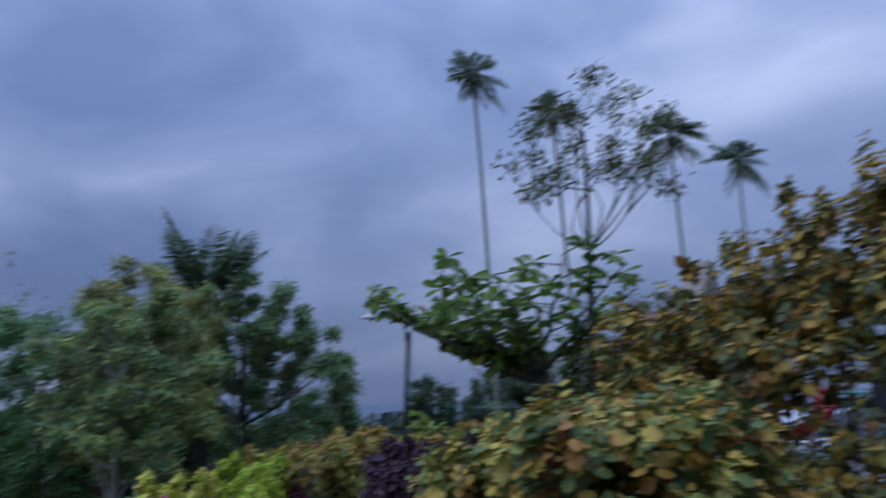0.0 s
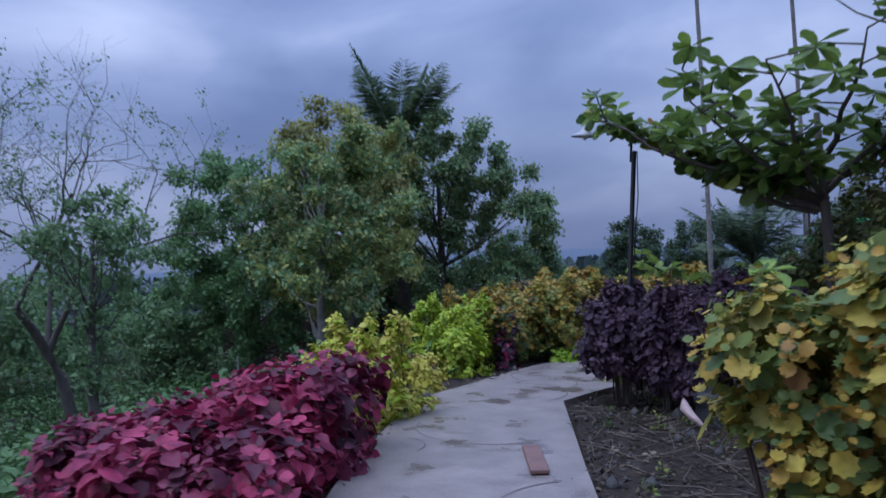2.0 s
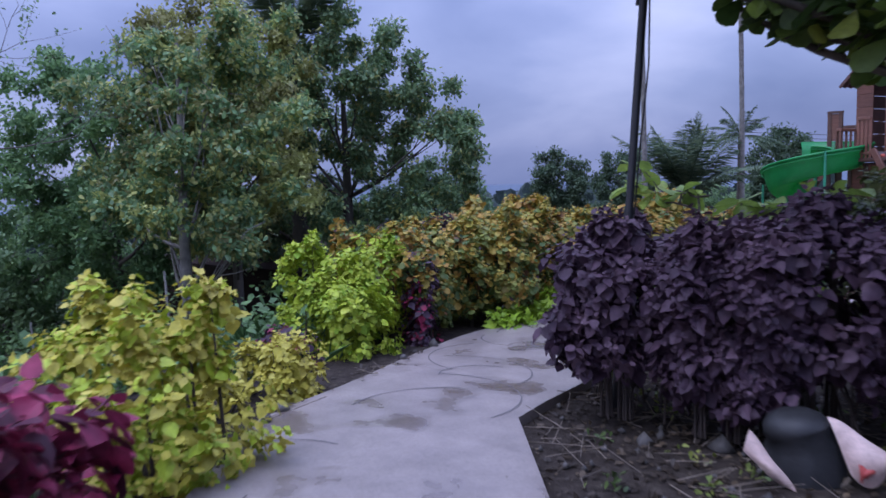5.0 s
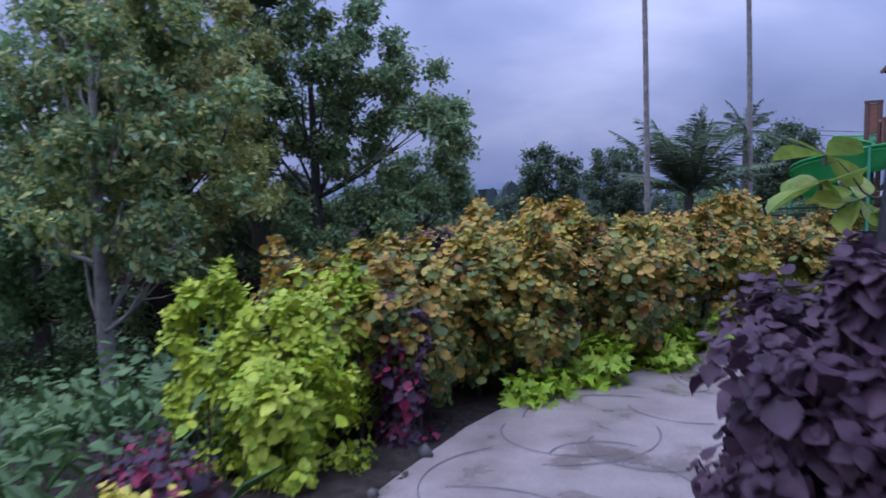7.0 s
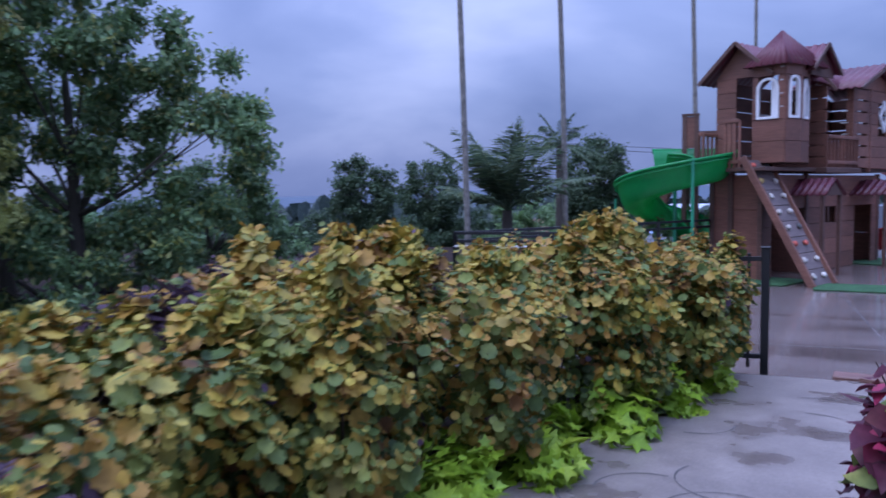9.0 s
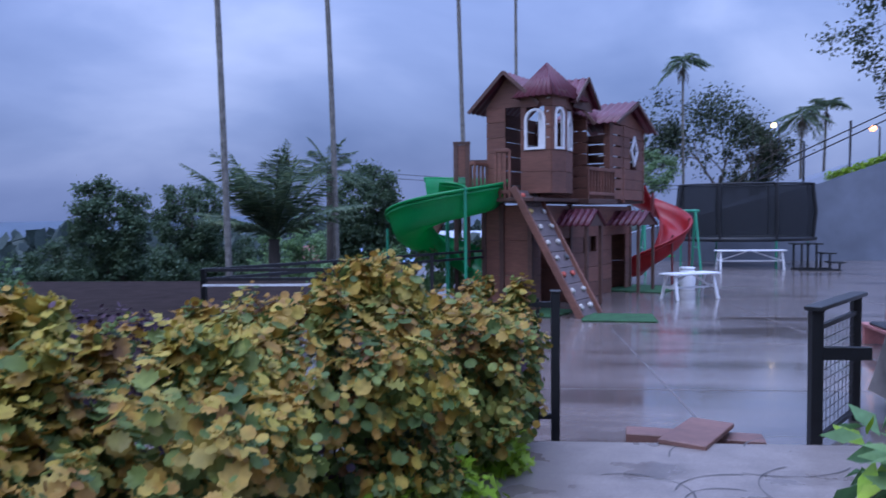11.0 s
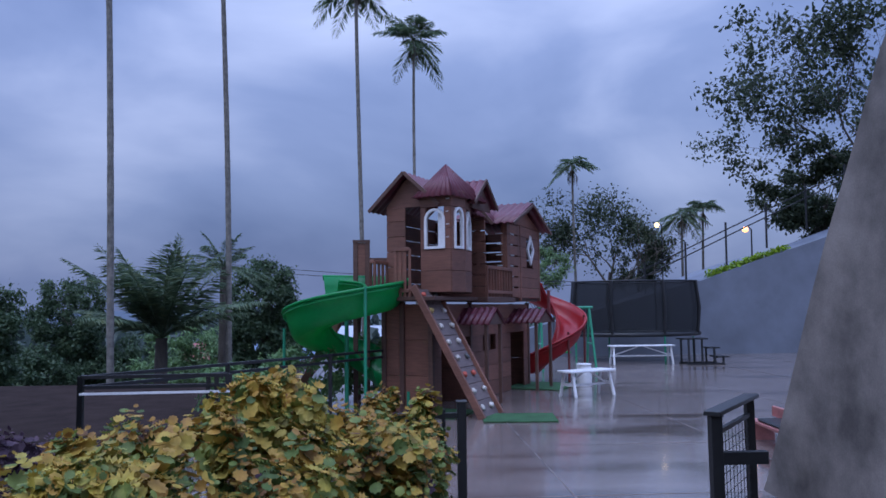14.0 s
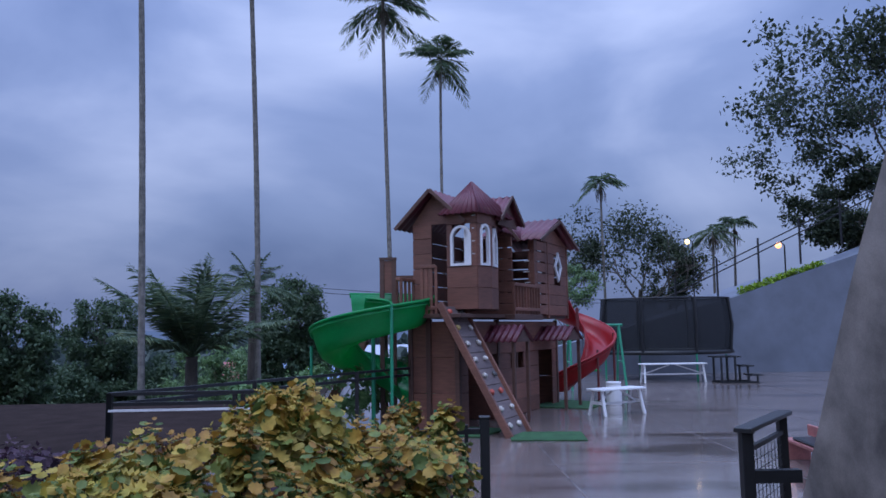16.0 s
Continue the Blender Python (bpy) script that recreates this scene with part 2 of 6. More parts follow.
# leaf outlines: points (across, along, up) and triangles
HEART = (np.array([(0, 0, 0), (-.36, .12, .05), (-.46, .42, .09), (-.25, .78, .05), (0, 1.05, -.10), (.25, .78, .05), (.46, .42, .09), (.36, .12, .05), (0, .5, -.03)]),
         np.array([(8, 0, 1), (8, 1, 2), (8, 2, 3), (8, 3, 4), (8, 4, 5), (8, 5, 6), (8, 6, 7), (8, 7, 0)]))
ROUND = (np.array([(0, .05, 0), (-.26, -.02, .04), (-.45, .2, .10), (-.50, .48, .13), (-.36, .76, .08), (-.14, .93, -.02), (0, 1.02, -.12), (.14, .93, -.02), (.36, .76, .08), (.50, .48, .13), (.45, .2, .10), (.26, -.02, .04), (0, .48, -.02)]),
         np.array([(12, i, i + 1) for i in range(11)] + [(12, 11, 0)]))
RUFFLE = (np.array([(0, 0, 0), (-.20, .02, .05), (-.34, .18, -.05), (-.42, .36, .09), (-.36, .55, -.02), (-.27, .74, .08), (-.13, .88, -.02), (0, 1.08, -.10), (.13, .88, .03), (.27, .74, -.04), (.36, .55, .08), (.42, .36, -.02), (.34, .18, .07), (.20, .02, -.03), (0, .45, -.06)]),
          np.array([(14, i, i + 1) for i in range(13)] + [(14, 13, 0)]))
SCALLOP = (np.array([(0, 0.10, -.02)] + [((0.47 + 0.05 * (-1) ** i) * math.sin(a), 0.5 - (0.49 + 0.05 * (-1) ** i) * math.cos(a), 0.05 + 0.05 * (-1) ** i - 0.10 * (i == 8)) for i, a in enumerate(np.linspace(0.35, 2 * math.pi - 0.35, 17))] + [(0, 0.5, -.05)]),
           np.array([(18, i, i + 1) for i in range(17)] + [(18, 17, 0)]))
OVAL = (np.array([(0, 0, 0), (-.2, .35, .05), (-.27, .72, .06), (0, 1, -.04), (.27, .72, .06), (.2, .35, .05), (0, .6, -.01)]),
        np.array([(6, 0, 1), (6, 1, 2), (6, 2, 3), (6, 3, 4), (6, 4, 5), (6, 5, 0)]))
SPEAR = (np.array([(0, 0, 0), (-.2, .45, .05), (0, 1, -.05), (.2, .45, .05)]), np.array([(0, 2, 1), (0, 3, 2)]))
STAR = (np.array([(0, 0.12, 0), (-.42, -.05, .03), (-.22, .22, .02), (-.52, .48, .04), (-.2, .55, .02), (0, 1.05, -.08), (.2, .55, .02), (.52, .48, .04), (.22, .22, .02), (.42, -.05, .03), (0, .4, -.03)]),
        np.array([(10, 0, 1), (10, 1, 2), (10, 2, 3), (10, 3, 4), (10, 4, 5), (10, 5, 6), (10, 6, 7), (10, 7, 8), (10, 8, 9), (10, 9, 0)]))


def unit(a):
    return a / (np.linalg.norm(a, axis=1)[:, None] + 1e-9)


def leaves(shape, at, along, normal, size):
    """Verts and triangles of one leaf at each point."""
    along = unit(along)
    normal = unit(normal - along * np.sum(normal * along, axis=1)[:, None])
    across = np.cross(along, normal)
    tv, tf = shape
    curl = np.random.RandomState(len(at)).uniform(-1.2, 2.6, len(at))[:, None, None]
    v = at[:, None] + size[:, None, None] * (tv[None, :, 0:1] * across[:, None] + tv[None, :, 1:2] * along[:, None] + tv[None, :, 2:3] * curl * normal[:, None])
    f = tf[None] + (np.arange(len(at)) * len(tv))[:, None, None]
    return v.reshape(-1, 3), f.reshape(-1, 3)


def wobble(p, freq, seed):
    """Smooth uneven values about -1 to 1 at the points."""
    r = np.random.RandomState(seed)
    out = np.zeros(len(p))
    for k in range(4):
        w = r.normal(size=3) * freq * (1 + 0.8 * k)
        out += np.sin(p @ w + r.uniform(0, 6.28)) / (1 + 0.5 * k)
    return out / 2.2


def bush_points(blobs, n, rng, bulge=0.1, freq=4.0, seed=1, depth=0.35, square=0.35):
    """Points on the outer shell of a union of rounded boxes (cx, cy, cz, rx, ry, rz, turn), with normals."""
    vol = np.array([b[3] * b[4] + b[3] * b[5] + b[4] * b[5] for b in blobs])
    P, N = [], []
    for i, (cx, cy, cz, ax, ay, az, turn) in enumerate(blobs):
        k = int(n * vol[i] / vol.sum()) + 1
        d = unit(rng.normal(size=(k, 3)))
        e = np.sign(d) * np.abs(d) ** (1 - square)
        inner = 1 - depth * rng.uniform(0, 1, k) ** 2.2
        q = e * inner[:, None]
        w3 = e * np.array([ax, ay, az]) + i * 3.1
        q *= (1 + bulge * wobble(w3, freq, seed) + 0.35 * bulge * wobble(w3, freq * 3.2, seed + 9))[:, None]
        hole = wobble(w3, 15.0, seed + 4) < -0.28
        q[hole] *= 0.86
        loc = q * np.array([ax, ay, az])
        nrm = unit(d / np.array([ax, ay, az]))
        c, s = math.cos(radians(turn)), math.sin(radians(turn))
        R = np.array([[c, -s, 0], [s, c, 0], [0, 0, 1]])
        P.append(loc @ R.T + (cx, cy, cz))
        N.append(nrm @ R.T)
    P, N = np.concatenate(P), np.concatenate(N)
    keep = np.ones(len(P), dtype=bool)
    for cx, cy, cz, ax, ay, az, turn in blobs:
        c, s = math.cos(radians(turn)), math.sin(radians(turn))
        R = np.array([[c, -s, 0], [s, c, 0], [0, 0, 1]])
        l = ((P - (cx, cy, cz)) @ R) / np.array([ax, ay, az])
        keep &= np.sum(np.abs(l) ** 2.6, axis=1) > 0.22
    return P[keep], N[keep]


LEAF_DATA = {}


def single_leaves(root, shape, mat, at, along, normal, size):
    """Leaves as objects of their own on one shared mesh."""
    key = (id(shape), mat.name)
    if key not in LEAF_DATA:
        mesh = bpy.data.meshes.new("leaf")
        mesh.from_pydata([tuple(p) for p in shape[0]], [], [tuple(int(i) for i in f) for f in shape[1]])
        mesh.materials.append(mat)
        LEAF_DATA[key] = mesh
    along = unit(along)
    normal = unit(normal - along * np.sum(normal * along, axis=1)[:, None])
    across = np.cross(along, normal)
    for p, a, b, c, s in zip(at, across, along, normal, size):
        ob = new("leaf", LEAF_DATA[key])
        ob.parent = root
        ob.matrix_local = Matrix(((a[0] * s, b[0] * s, c[0] * s, p[0]), (a[1] * s, b[1] * s, c[1] * s, p[1]), (a[2] * s, b[2] * s, c[2] * s, p[2]), (0, 0, 0, 1)))


def bush(name, mat, blobs, n, size, label, shape=RUFFLE, seed=1, category="shrub", droop=0.35, bulge=0.1, depth=0.35, stems=10, extra=(), group="", square=0.35, singles=0, spikes=0, base=None, stem_r=0.012, ripen=0.0):
    """A shrub of many leaves on twigs. extra: further (material, share, name) mixed among the leaves, more of them low down by ripen."""
    rng = np.random.RandomState(seed)
    cx, cy = np.mean([b[0] for b in blobs]), np.mean([b[1] for b in blobs])
    zlow = min(b[2] - b[5] for b in blobs) if base is None else base
    root = empty(name, Matrix.Translation((cx, cy, zlow)))
    tagged(root, label, category, group)
    off = np.array([cx, cy, zlow])
    sprigs = []
    for k in range(spikes):
        b = blobs[k % len(blobs)]
        sprigs.append((b[0] + rng.uniform(-.75, .75) * b[3], b[1] + rng.uniform(-.75, .75) * b[4], b[2] + b[5] * rng.uniform(0.86, 1.02), 0.07, 0.07, rng.uniform(0.08, 0.17), 0))
    blobs = list(blobs) + sprigs
    C, N = bush_points(blobs, n // 8, rng, bulge, 4.0, seed, depth, square)
    A = unit(N * 0.65 + rng.normal(size=C.shape) * 0.28 + (0, 0, 0.6))
    t1 = unit(np.cross(A, rng.normal(size=C.shape)))
    t2 = np.cross(A, t1)
    spin, big = rng.uniform(0, 6.28, len(C)), rng.uniform(0.75, 1.25, len(C))
    P, along, normal, S = [], [], [], []
    for k in range(8):
        f = k / 7
        a = spin + k * 2.4 + rng.uniform(-.3, .3, len(C))
        radial = np.cos(a)[:, None] * t1 + np.sin(a)[:, None] * t2
        sz = size * big * (0.5 + 0.65 * f) * rng.uniform(0.65, 1.3, len(C))
        P.append(C + radial * (sz * 0.2)[:, None] - A * size * 1.1 * f)
        along.append(radial * 0.9 + A * (0.6 - 0.9 * f) + rng.normal(size=C.shape) * 0.15 + (0, 0, -droop * (0.3 + f)))
        normal.append(A + radial * 0.1 + rng.normal(size=C.shape) * 0.25 + (0, 0, 0.25))
        S.append(sz)
    order = rng.permutation(8 * len(C))
    P, along, normal, S = np.concatenate(P)[order], np.concatenate(along)[order], np.concatenate(normal)[order], np.concatenate(S)[order]
    high = (P[:, 2] - P[:, 2].min()) / (np.ptp(P[:, 2]) + 1e-6)
    pick = np.clip(rng.uniform(size=len(P)) + ripen * (high - 0.62), 0, 0.999)
    lo = 0.0
    for i, (m2, share, nm) in enumerate(list(extra) + [(mat, 1.0, "leaves")]):
        sel = (pick >= lo) & (pick < (lo + share if i < len(extra) else 2.0))
        lo += share
        if sel.any():
            own = np.flatnonzero(sel)[:singles if i == len(extra) else singles // 4]
            single_leaves(root, shape, m2, P[own] - off, along[own], normal[own], S[own])
            sel[own] = False
            ob = mesh_from(nm, *leaves(shape, P[sel] - off, along[sel], normal[sel], S[sel]), m2, root)
            ob["kind"] = "stuff"
    lines = []
    for k in range(stems):
        b = blobs[k % len(blobs)]
        x0, y0 = b[0] + rng.uniform(-.5, .5) * b[3], b[1] + rng.uniform(-.5, .5) * b[4]
        x1, y1 = b[0] + rng.uniform(-.85, .85) * b[3], b[1] + rng.uniform(-.85, .85) * b[4]
        z0, z1 = zlow - 0.03, b[2] + rng.uniform(0.2, 0.9) * b[5]
        t = np.linspace(0, 1, 5)
        lines.append(np.stack([x0 + (x1 - x0) * t ** 1.5 - cx, y0 + (y1 - y0) * t ** 1.5 - cy, z0 + (z1 - z0) * t - zlow, stem_r * (1.15 - t)], 1))
    if lines:
        mesh_from("stem_tangle", *tubes(lines, 5), STEM, root)["kind"] = "stuff"
    return root


def branching(rng, base, height, lean, levels, r0, spread, splits=3, up=0.25, first=0.45):
    """Tapered limbs from a base; returns polylines and the outer tips."""
    lines, tips = [], []

    def go(p, d, length, r, level):
        n = 5
        pts, q, dd = [], np.array(p, dtype=float), np.array(d, dtype=float)
        for i in range(n + 1):
            pts.append((*q, r * (1 - 0.45 * i / n)))
            dd = dd + rng.normal(size=3) * 0.12 + (0, 0, up * 0.12)
            dd /= np.linalg.norm(dd)
            q = q + dd * length / n
        lines.append(pts)
        if level == 0:
            tips.append(q)
            return
        for k in range(splits):
            side = rng.normal(size=3)
            side -= dd * (side @ dd)
            side /= np.linalg.norm(side)
            nd = dd * 0.75 + side * spread + (0, 0, up * 0.4)
            start = pts[n - rng.randint(0, 3)]
            go(start[:3], nd / np.linalg.norm(nd), length * rng.uniform(0.6, 0.85), start[3] * 0.72, level - 1)

    go(base, lean, height * first, r0, levels)
    return lines, np.array(tips)


def tree(name, x, y, z, height, crown, mat, n, size, label, seed, trunk_r=0.14, bark=None, shape=SPEAR, clumps=70, clump_r=0.55, extra=(), category="tree", lean=(0, 0, 1), limb_n=18, fork=0.3):
    """A tree: trunk, limbs that reach the clumps of its crown, and leaves in those clumps. crown: ellipsoids (dx, dy, dz, rx, ry, rz)."""
    rng = np.random.RandomState(seed)
    root = empty(name, Matrix.Translation((x, y, z)))
    tagged(root, label, category)
    vol = np.array([c[3] * c[4] * c[5] for c in crown]) ** 0.75
    C = []
    for i, (dx, dy, dz, ax, ay, az) in enumerate(crown):
        k = max(2, int(clumps * vol[i] / vol.sum()))
        d = unit(rng.normal(size=(k, 3))) * (rng.uniform(0.15, 1, k) ** 0.45)[:, None]
        C.append(d * (ax, ay, az) + (dx, dy, dz))
    C = np.concatenate(C)
    top = max(c[2] for c in crown)
    t = np.linspace(0, 1, 8)
    trunk = np.stack([lean[0] * t * height * 0.6 + 0.05 * np.sin(t * 5 + seed), lean[1] * t * height * 0.6 + 0.05 * np.sin(t * 4 + 2 * seed), -0.25 + (top + 0.25) * t, trunk_r * (1.25 - t * 0.95)], 1)
    mesh_from("trunk", *tubes([trunk], 10), bark or BARK, root, smooth=True)
    lines = []
    for c in C[rng.permutation(len(C))[:limb_n]]:
        h = np.clip((c[2] * 0.8) / (top + 0.25), fork, 0.95)
        i = int(h * 7)
        a = trunk[i]
        s = np.linspace(0, 1, 6)
        bend = rng.normal(size=3) * 0.12
        p = a[:3] + (c - a[:3]) * s[:, None] + np.sin(s * np.pi)[:, None] * (bend + (0, 0, -0.06 * height * 0.3))
        lines.append(np.concatenate([p, (a[3] * 0.42 * (1.05 - s * 0.92))[:, None]], 1))
        for _ in range(3):
            e = c + np.clip(rng.normal(size=3), -1, 1) * clump_r * 0.8
            q = p[3 + rng.randint(0, 3)]
            lines.append([(*q, 0.012), (*(q * 0.5 + e * 0.5 + rng.normal(size=3) * 0.05), 0.008), (*e, 0.004)])
    mesh_from("branchwork", *tubes(lines, 5), bark or BARK, root, smooth=True)["kind"] = "stuff"
    # each clump is a flattened dome of sprigs, each sprig a tuft of leaves
    sprigs = 13
    rad = clump_r * rng.uniform(0.6, 1.35, len(C))
    D = unit(rng.normal(size=(len(C), sprigs, 3)) + (0, 0, 0.45))
    Q = C[:, None, :] + D * rad[:, None, None] * rng.uniform(0.55, 1.05, (len(C), sprigs, 1)) * (1, 1, 0.62)
    Q, D = Q.reshape(-1, 3), D.reshape(-1, 3)
    w = rng.uniform(0.25, 1.6, len(Q))
    idx = rng.choice(len(Q), n, p=w / w.sum())
    P = Q[idx] + rng.normal(size=(n, 3)) * max(size * 0.85, clump_r * 0.17)
    idx = idx[P[:, 2] > 0.1]
    P = P[P[:, 2] > 0.1]
    n = len(P)
    along = rng.normal(size=(n, 3)) * 0.8 + D[idx] * 0.6 + (0, 0, -0.45)
    normal = rng.normal(size=(n, 3)) * 0.42 + D[idx] * 0.75 + (0, 0, 0.65)
    S = size * rng.uniform(0.5, 1.35, n)
    pick, lo = rng.uniform(size=n), 0.0
    for i, (m2, share, nm) in enumerate(list(extra) + [(mat, 1.0, "crown")]):
        sel = (pick >= lo) & (pick < (lo + share if i < len(extra) else 2.0))
        lo += share
        ob = mesh_from(nm, *leaves(shape, P[sel], along[sel], normal[sel], S[sel]), m2, root)
        ob["kind"] = "stuff"
    return root


def open_tree(name, x, y, z, height, mat, n, size, label, seed, trunk_r=0.1, bark=None, shape=OVAL, levels=4, spread=0.7, splits=3, up=0.25, first=0.36, clump_r=0.25, extra=(), lean=(0, 0, 1)):
    """A tree whose limbs show: forking branches with leaves near the twig ends."""
    rng = np.random.RandomState(seed)
    root = empty(name, Matrix.Translation((x, y, z)))
    tagged(root, label, "tree")
    lines, tips = branching(rng, (0, 0, -0.2), height, lean, levels, trunk_r, spread, splits, up, first)
    mesh_from("trunk", *tubes(lines[:1], 10), bark or BARK, root, smooth=True)
    mesh_from("branchwork", *tubes(lines[1:], 5), bark or BARK, root, smooth=True)["kind"] = "stuff"
    ends = np.array([p[k][:3] for p in lines[-len(tips) * 1:] for k in (3, 4, 5)])
    w = rng.uniform(0, 1, len(ends)) ** 2
    idx = rng.choice(len(ends), n, p=w / w.sum())
    P = ends[idx] + rng.normal(size=(n, 3)) * clump_r * 0.5
    along, normal = rng.normal(size=(n, 3)) + (0, 0, -0.6), rng.normal(size=(n, 3)) * 0.7 + (0, 0, 0.8)
    S = size * rng.uniform(0.5, 1.35, n)
    mesh_from("crown", *leaves(shape, P, along, normal, S), mat, root)["kind"] = "stuff"
    return root


# ---- the lie of the land ----
def path_z(y):
    return min(0.12, 0.33 - 0.057 * y)


YARD = -0.7            # level of the paved play yard at its near edge, falling gently for drainage


def yard_z(y):
    return YARD - 0.03 * (y - 13.3)


def on_yard(x, y, turn=0.0, size=1.0):
    """A place on the sloping yard."""
    return pose(x, y, yard_z(y), -1.72) @ pose(0, 0, 0, 0, 0, turn) @ Matrix.Scale(size, 4)


LEFT = [(3.0, -5.5), (-1.4, 0.0), (-4.77, 4.19), (-6.0, 5.9), (-6.14, 6.7), (-6.36, 7.5), (-6.58, 8.6), (-6.5, 9.2), (-6.3, 10.1), (-6.08, 11.1), (-5.76, 12.1), (-5.5, 12.8), (-5.44, 13.02)]
RIGHT = [(4.1, -4.6), (-0.25, 0.83), (-3.6, 4.99), (-4.94, 6.70), (-5.02, 8.0), (-5.0, 9.4), (-4.7, 10.6), (-4.0, 11.8), (-3.3, 12.6), (-3.25, 13.02)]


def side_of(line, x, y):
    """Signed distance from a polyline, positive to its right as it runs."""
    best, sgn = 1e9, 1
    for (ax, ay), (bx, by) in zip(line, line[1:]):
        dx, dy = bx - ax, by - ay
        t = max(0, min(1, ((x - ax) * dx + (y - ay) * dy) / (dx * dx + dy * dy)))
        d = math.hypot(x - ax - t * dx, y - ay - t * dy)
        if d < best:
            best, sgn = d, 1 if (x - ax) * dy - (y - ay) * dx > 0 else -1
    return best * sgn


def smooth(a, b, v):
    t = max(0.0, min(1.0, (v - a) / (b - a)))
    return t * t * (3 - 2 * t)


def land(x, y):
    """Height of the bare ground."""
    base = path_z(y) - 0.06
    if y > 12.7:
        base = path_z(12.7) - 0.06 + (yard_z(y) - 0.1 - path_z(12.7) + 0.06) * smooth(12.7, 12.95, y)
    l = side_of(LEFT, x, y) if y < 13.2 else (x + 8.4 + 0.0 * y)
    if y >= 13.2:
        l = min(l, 9)
    drop = smooth(0.9, 7.5, -l)
    low = base - 1.7 * drop
    far = math.hypot(x + 4, y - 10)
    if l < 0 or y > 30:
        low -= 5.0 * smooth(25, 90, far) + 14.0 * smooth(60, 450, far)
    low += 0.05 * math.sin(x * 1.7) * math.sin(y * 1.3 + 1) * smooth(0.5, 3, -l)
    return low


# ---- ground ----
def make_ground():
    m, nt, b = material("soil_and_grass")
    big, fine = noise_tex(nt, 0.35, 5), noise_tex(nt, 14, 6, 0.7)
    soil = ramp(nt, fine, [(0.3, (0.022, 0.017, 0.014)), (0.6, (0.055, 0.043, 0.035)), (0.8, (0.10, 0.085, 0.065))])
    turf = ramp(nt, fine, [(0.3, (0.020, 0.035, 0.015)), (0.7, (0.05, 0.075, 0.03))])
    c = mixed(nt, soil, turf, ramp(nt, big, [(0.62, (0, 0, 0)), (0.74, (1, 1, 1))]))
    b.inputs["Specular IOR Level"].default_value = 0.08
    nt.links.new(c, b.inputs["Base Color"])
    b.inputs["Roughness"].default_value = 0.95
    bump(nt, b, fine, 0.9, 0.04)

    def axis(a, b, step):
        inner = list(np.arange(a, b, step))
        out, s, v = [], step, b
        while v < 700:
            out.append(v)
            s *= 1.22
            v += s
        back, s, v = [], step, a
        while v > -700:
            s *= 1.22
            v -= s
            back.append(v)
        return np.array(back[::-1] + inner + out)
    xs, ys = axis(-16, 6, 0.3), axis(-3, 30, 0.3)
    v = np.array([(x, y, land(x, y)) for y in ys for x in xs])
    nx = len(xs)
    i = np.arange((len(ys) - 1) * nx).reshape(-1, nx)[:, :-1].ravel()
    f = np.stack([i, i + 1, i + nx + 1, i + nx], 1)
    tagged(mesh_from("ground", v, f, m, smooth=True), "dark damp soil and rough grass falling away", "ground", kind="structure")


make_ground()


def wet_concrete(name, dry, wet, dry_rough, wet_rough, scale, relief, stretch=None, film=0.0):
    m, nt, b = material(name)
    big, mid, fine = noise_tex(nt, scale, 4, 0.5, stretch), noise_tex(nt, 3.2, 6, 0.65, stretch), noise_tex(nt, 55, 4, 0.7)
    c = ramp(nt, mid, [(0.3, tuple(v * 0.72 for v in dry)), (0.7, tuple(v * 1.15 for v in dry))])
    mask = ramp(nt, big, [(0.53, (0, 0, 0)), (0.66, (1, 1, 1))])
    c = mixed(nt, c, wet, mask)
    c = mixed(nt, c, ramp(nt, fine, [(0.3, (0.7, 0.7, 0.7)), (0.6, (1.05, 1.05, 1.05))]), 0.7, "MULTIPLY")
    nt.links.new(c, b.inputs["Base Color"])
    r = nt.nodes.new("ShaderNodeMapRange")
    nt.links.new(mask, r.inputs["Value"])
    r.inputs["To Min"].default_value, r.inputs["To Max"].default_value = dry_rough, wet_rough
    nt.links.new(r.outputs["Result"], b.inputs["Roughness"])
    b.inputs["Coat Weight"].default_value, b.inputs["Coat Roughness"].default_value = film, 0.11
    bump(nt, b, mid, relief, 0.01)
    return m


PATHMAT = wet_concrete("stamped_concrete", (0.265, 0.218, 0.193), (0.15, 0.119, 0.104), 0.40, 0.14, 2.3, 0.4)
YARDMAT = wet_concrete("wet_yard_concrete", (0.205, 0.162, 0.145), (0.12, 0.094, 0.083), 0.26, 0.07, 0.9, 0.3, (0.3, 1.2, 1), 0.55)


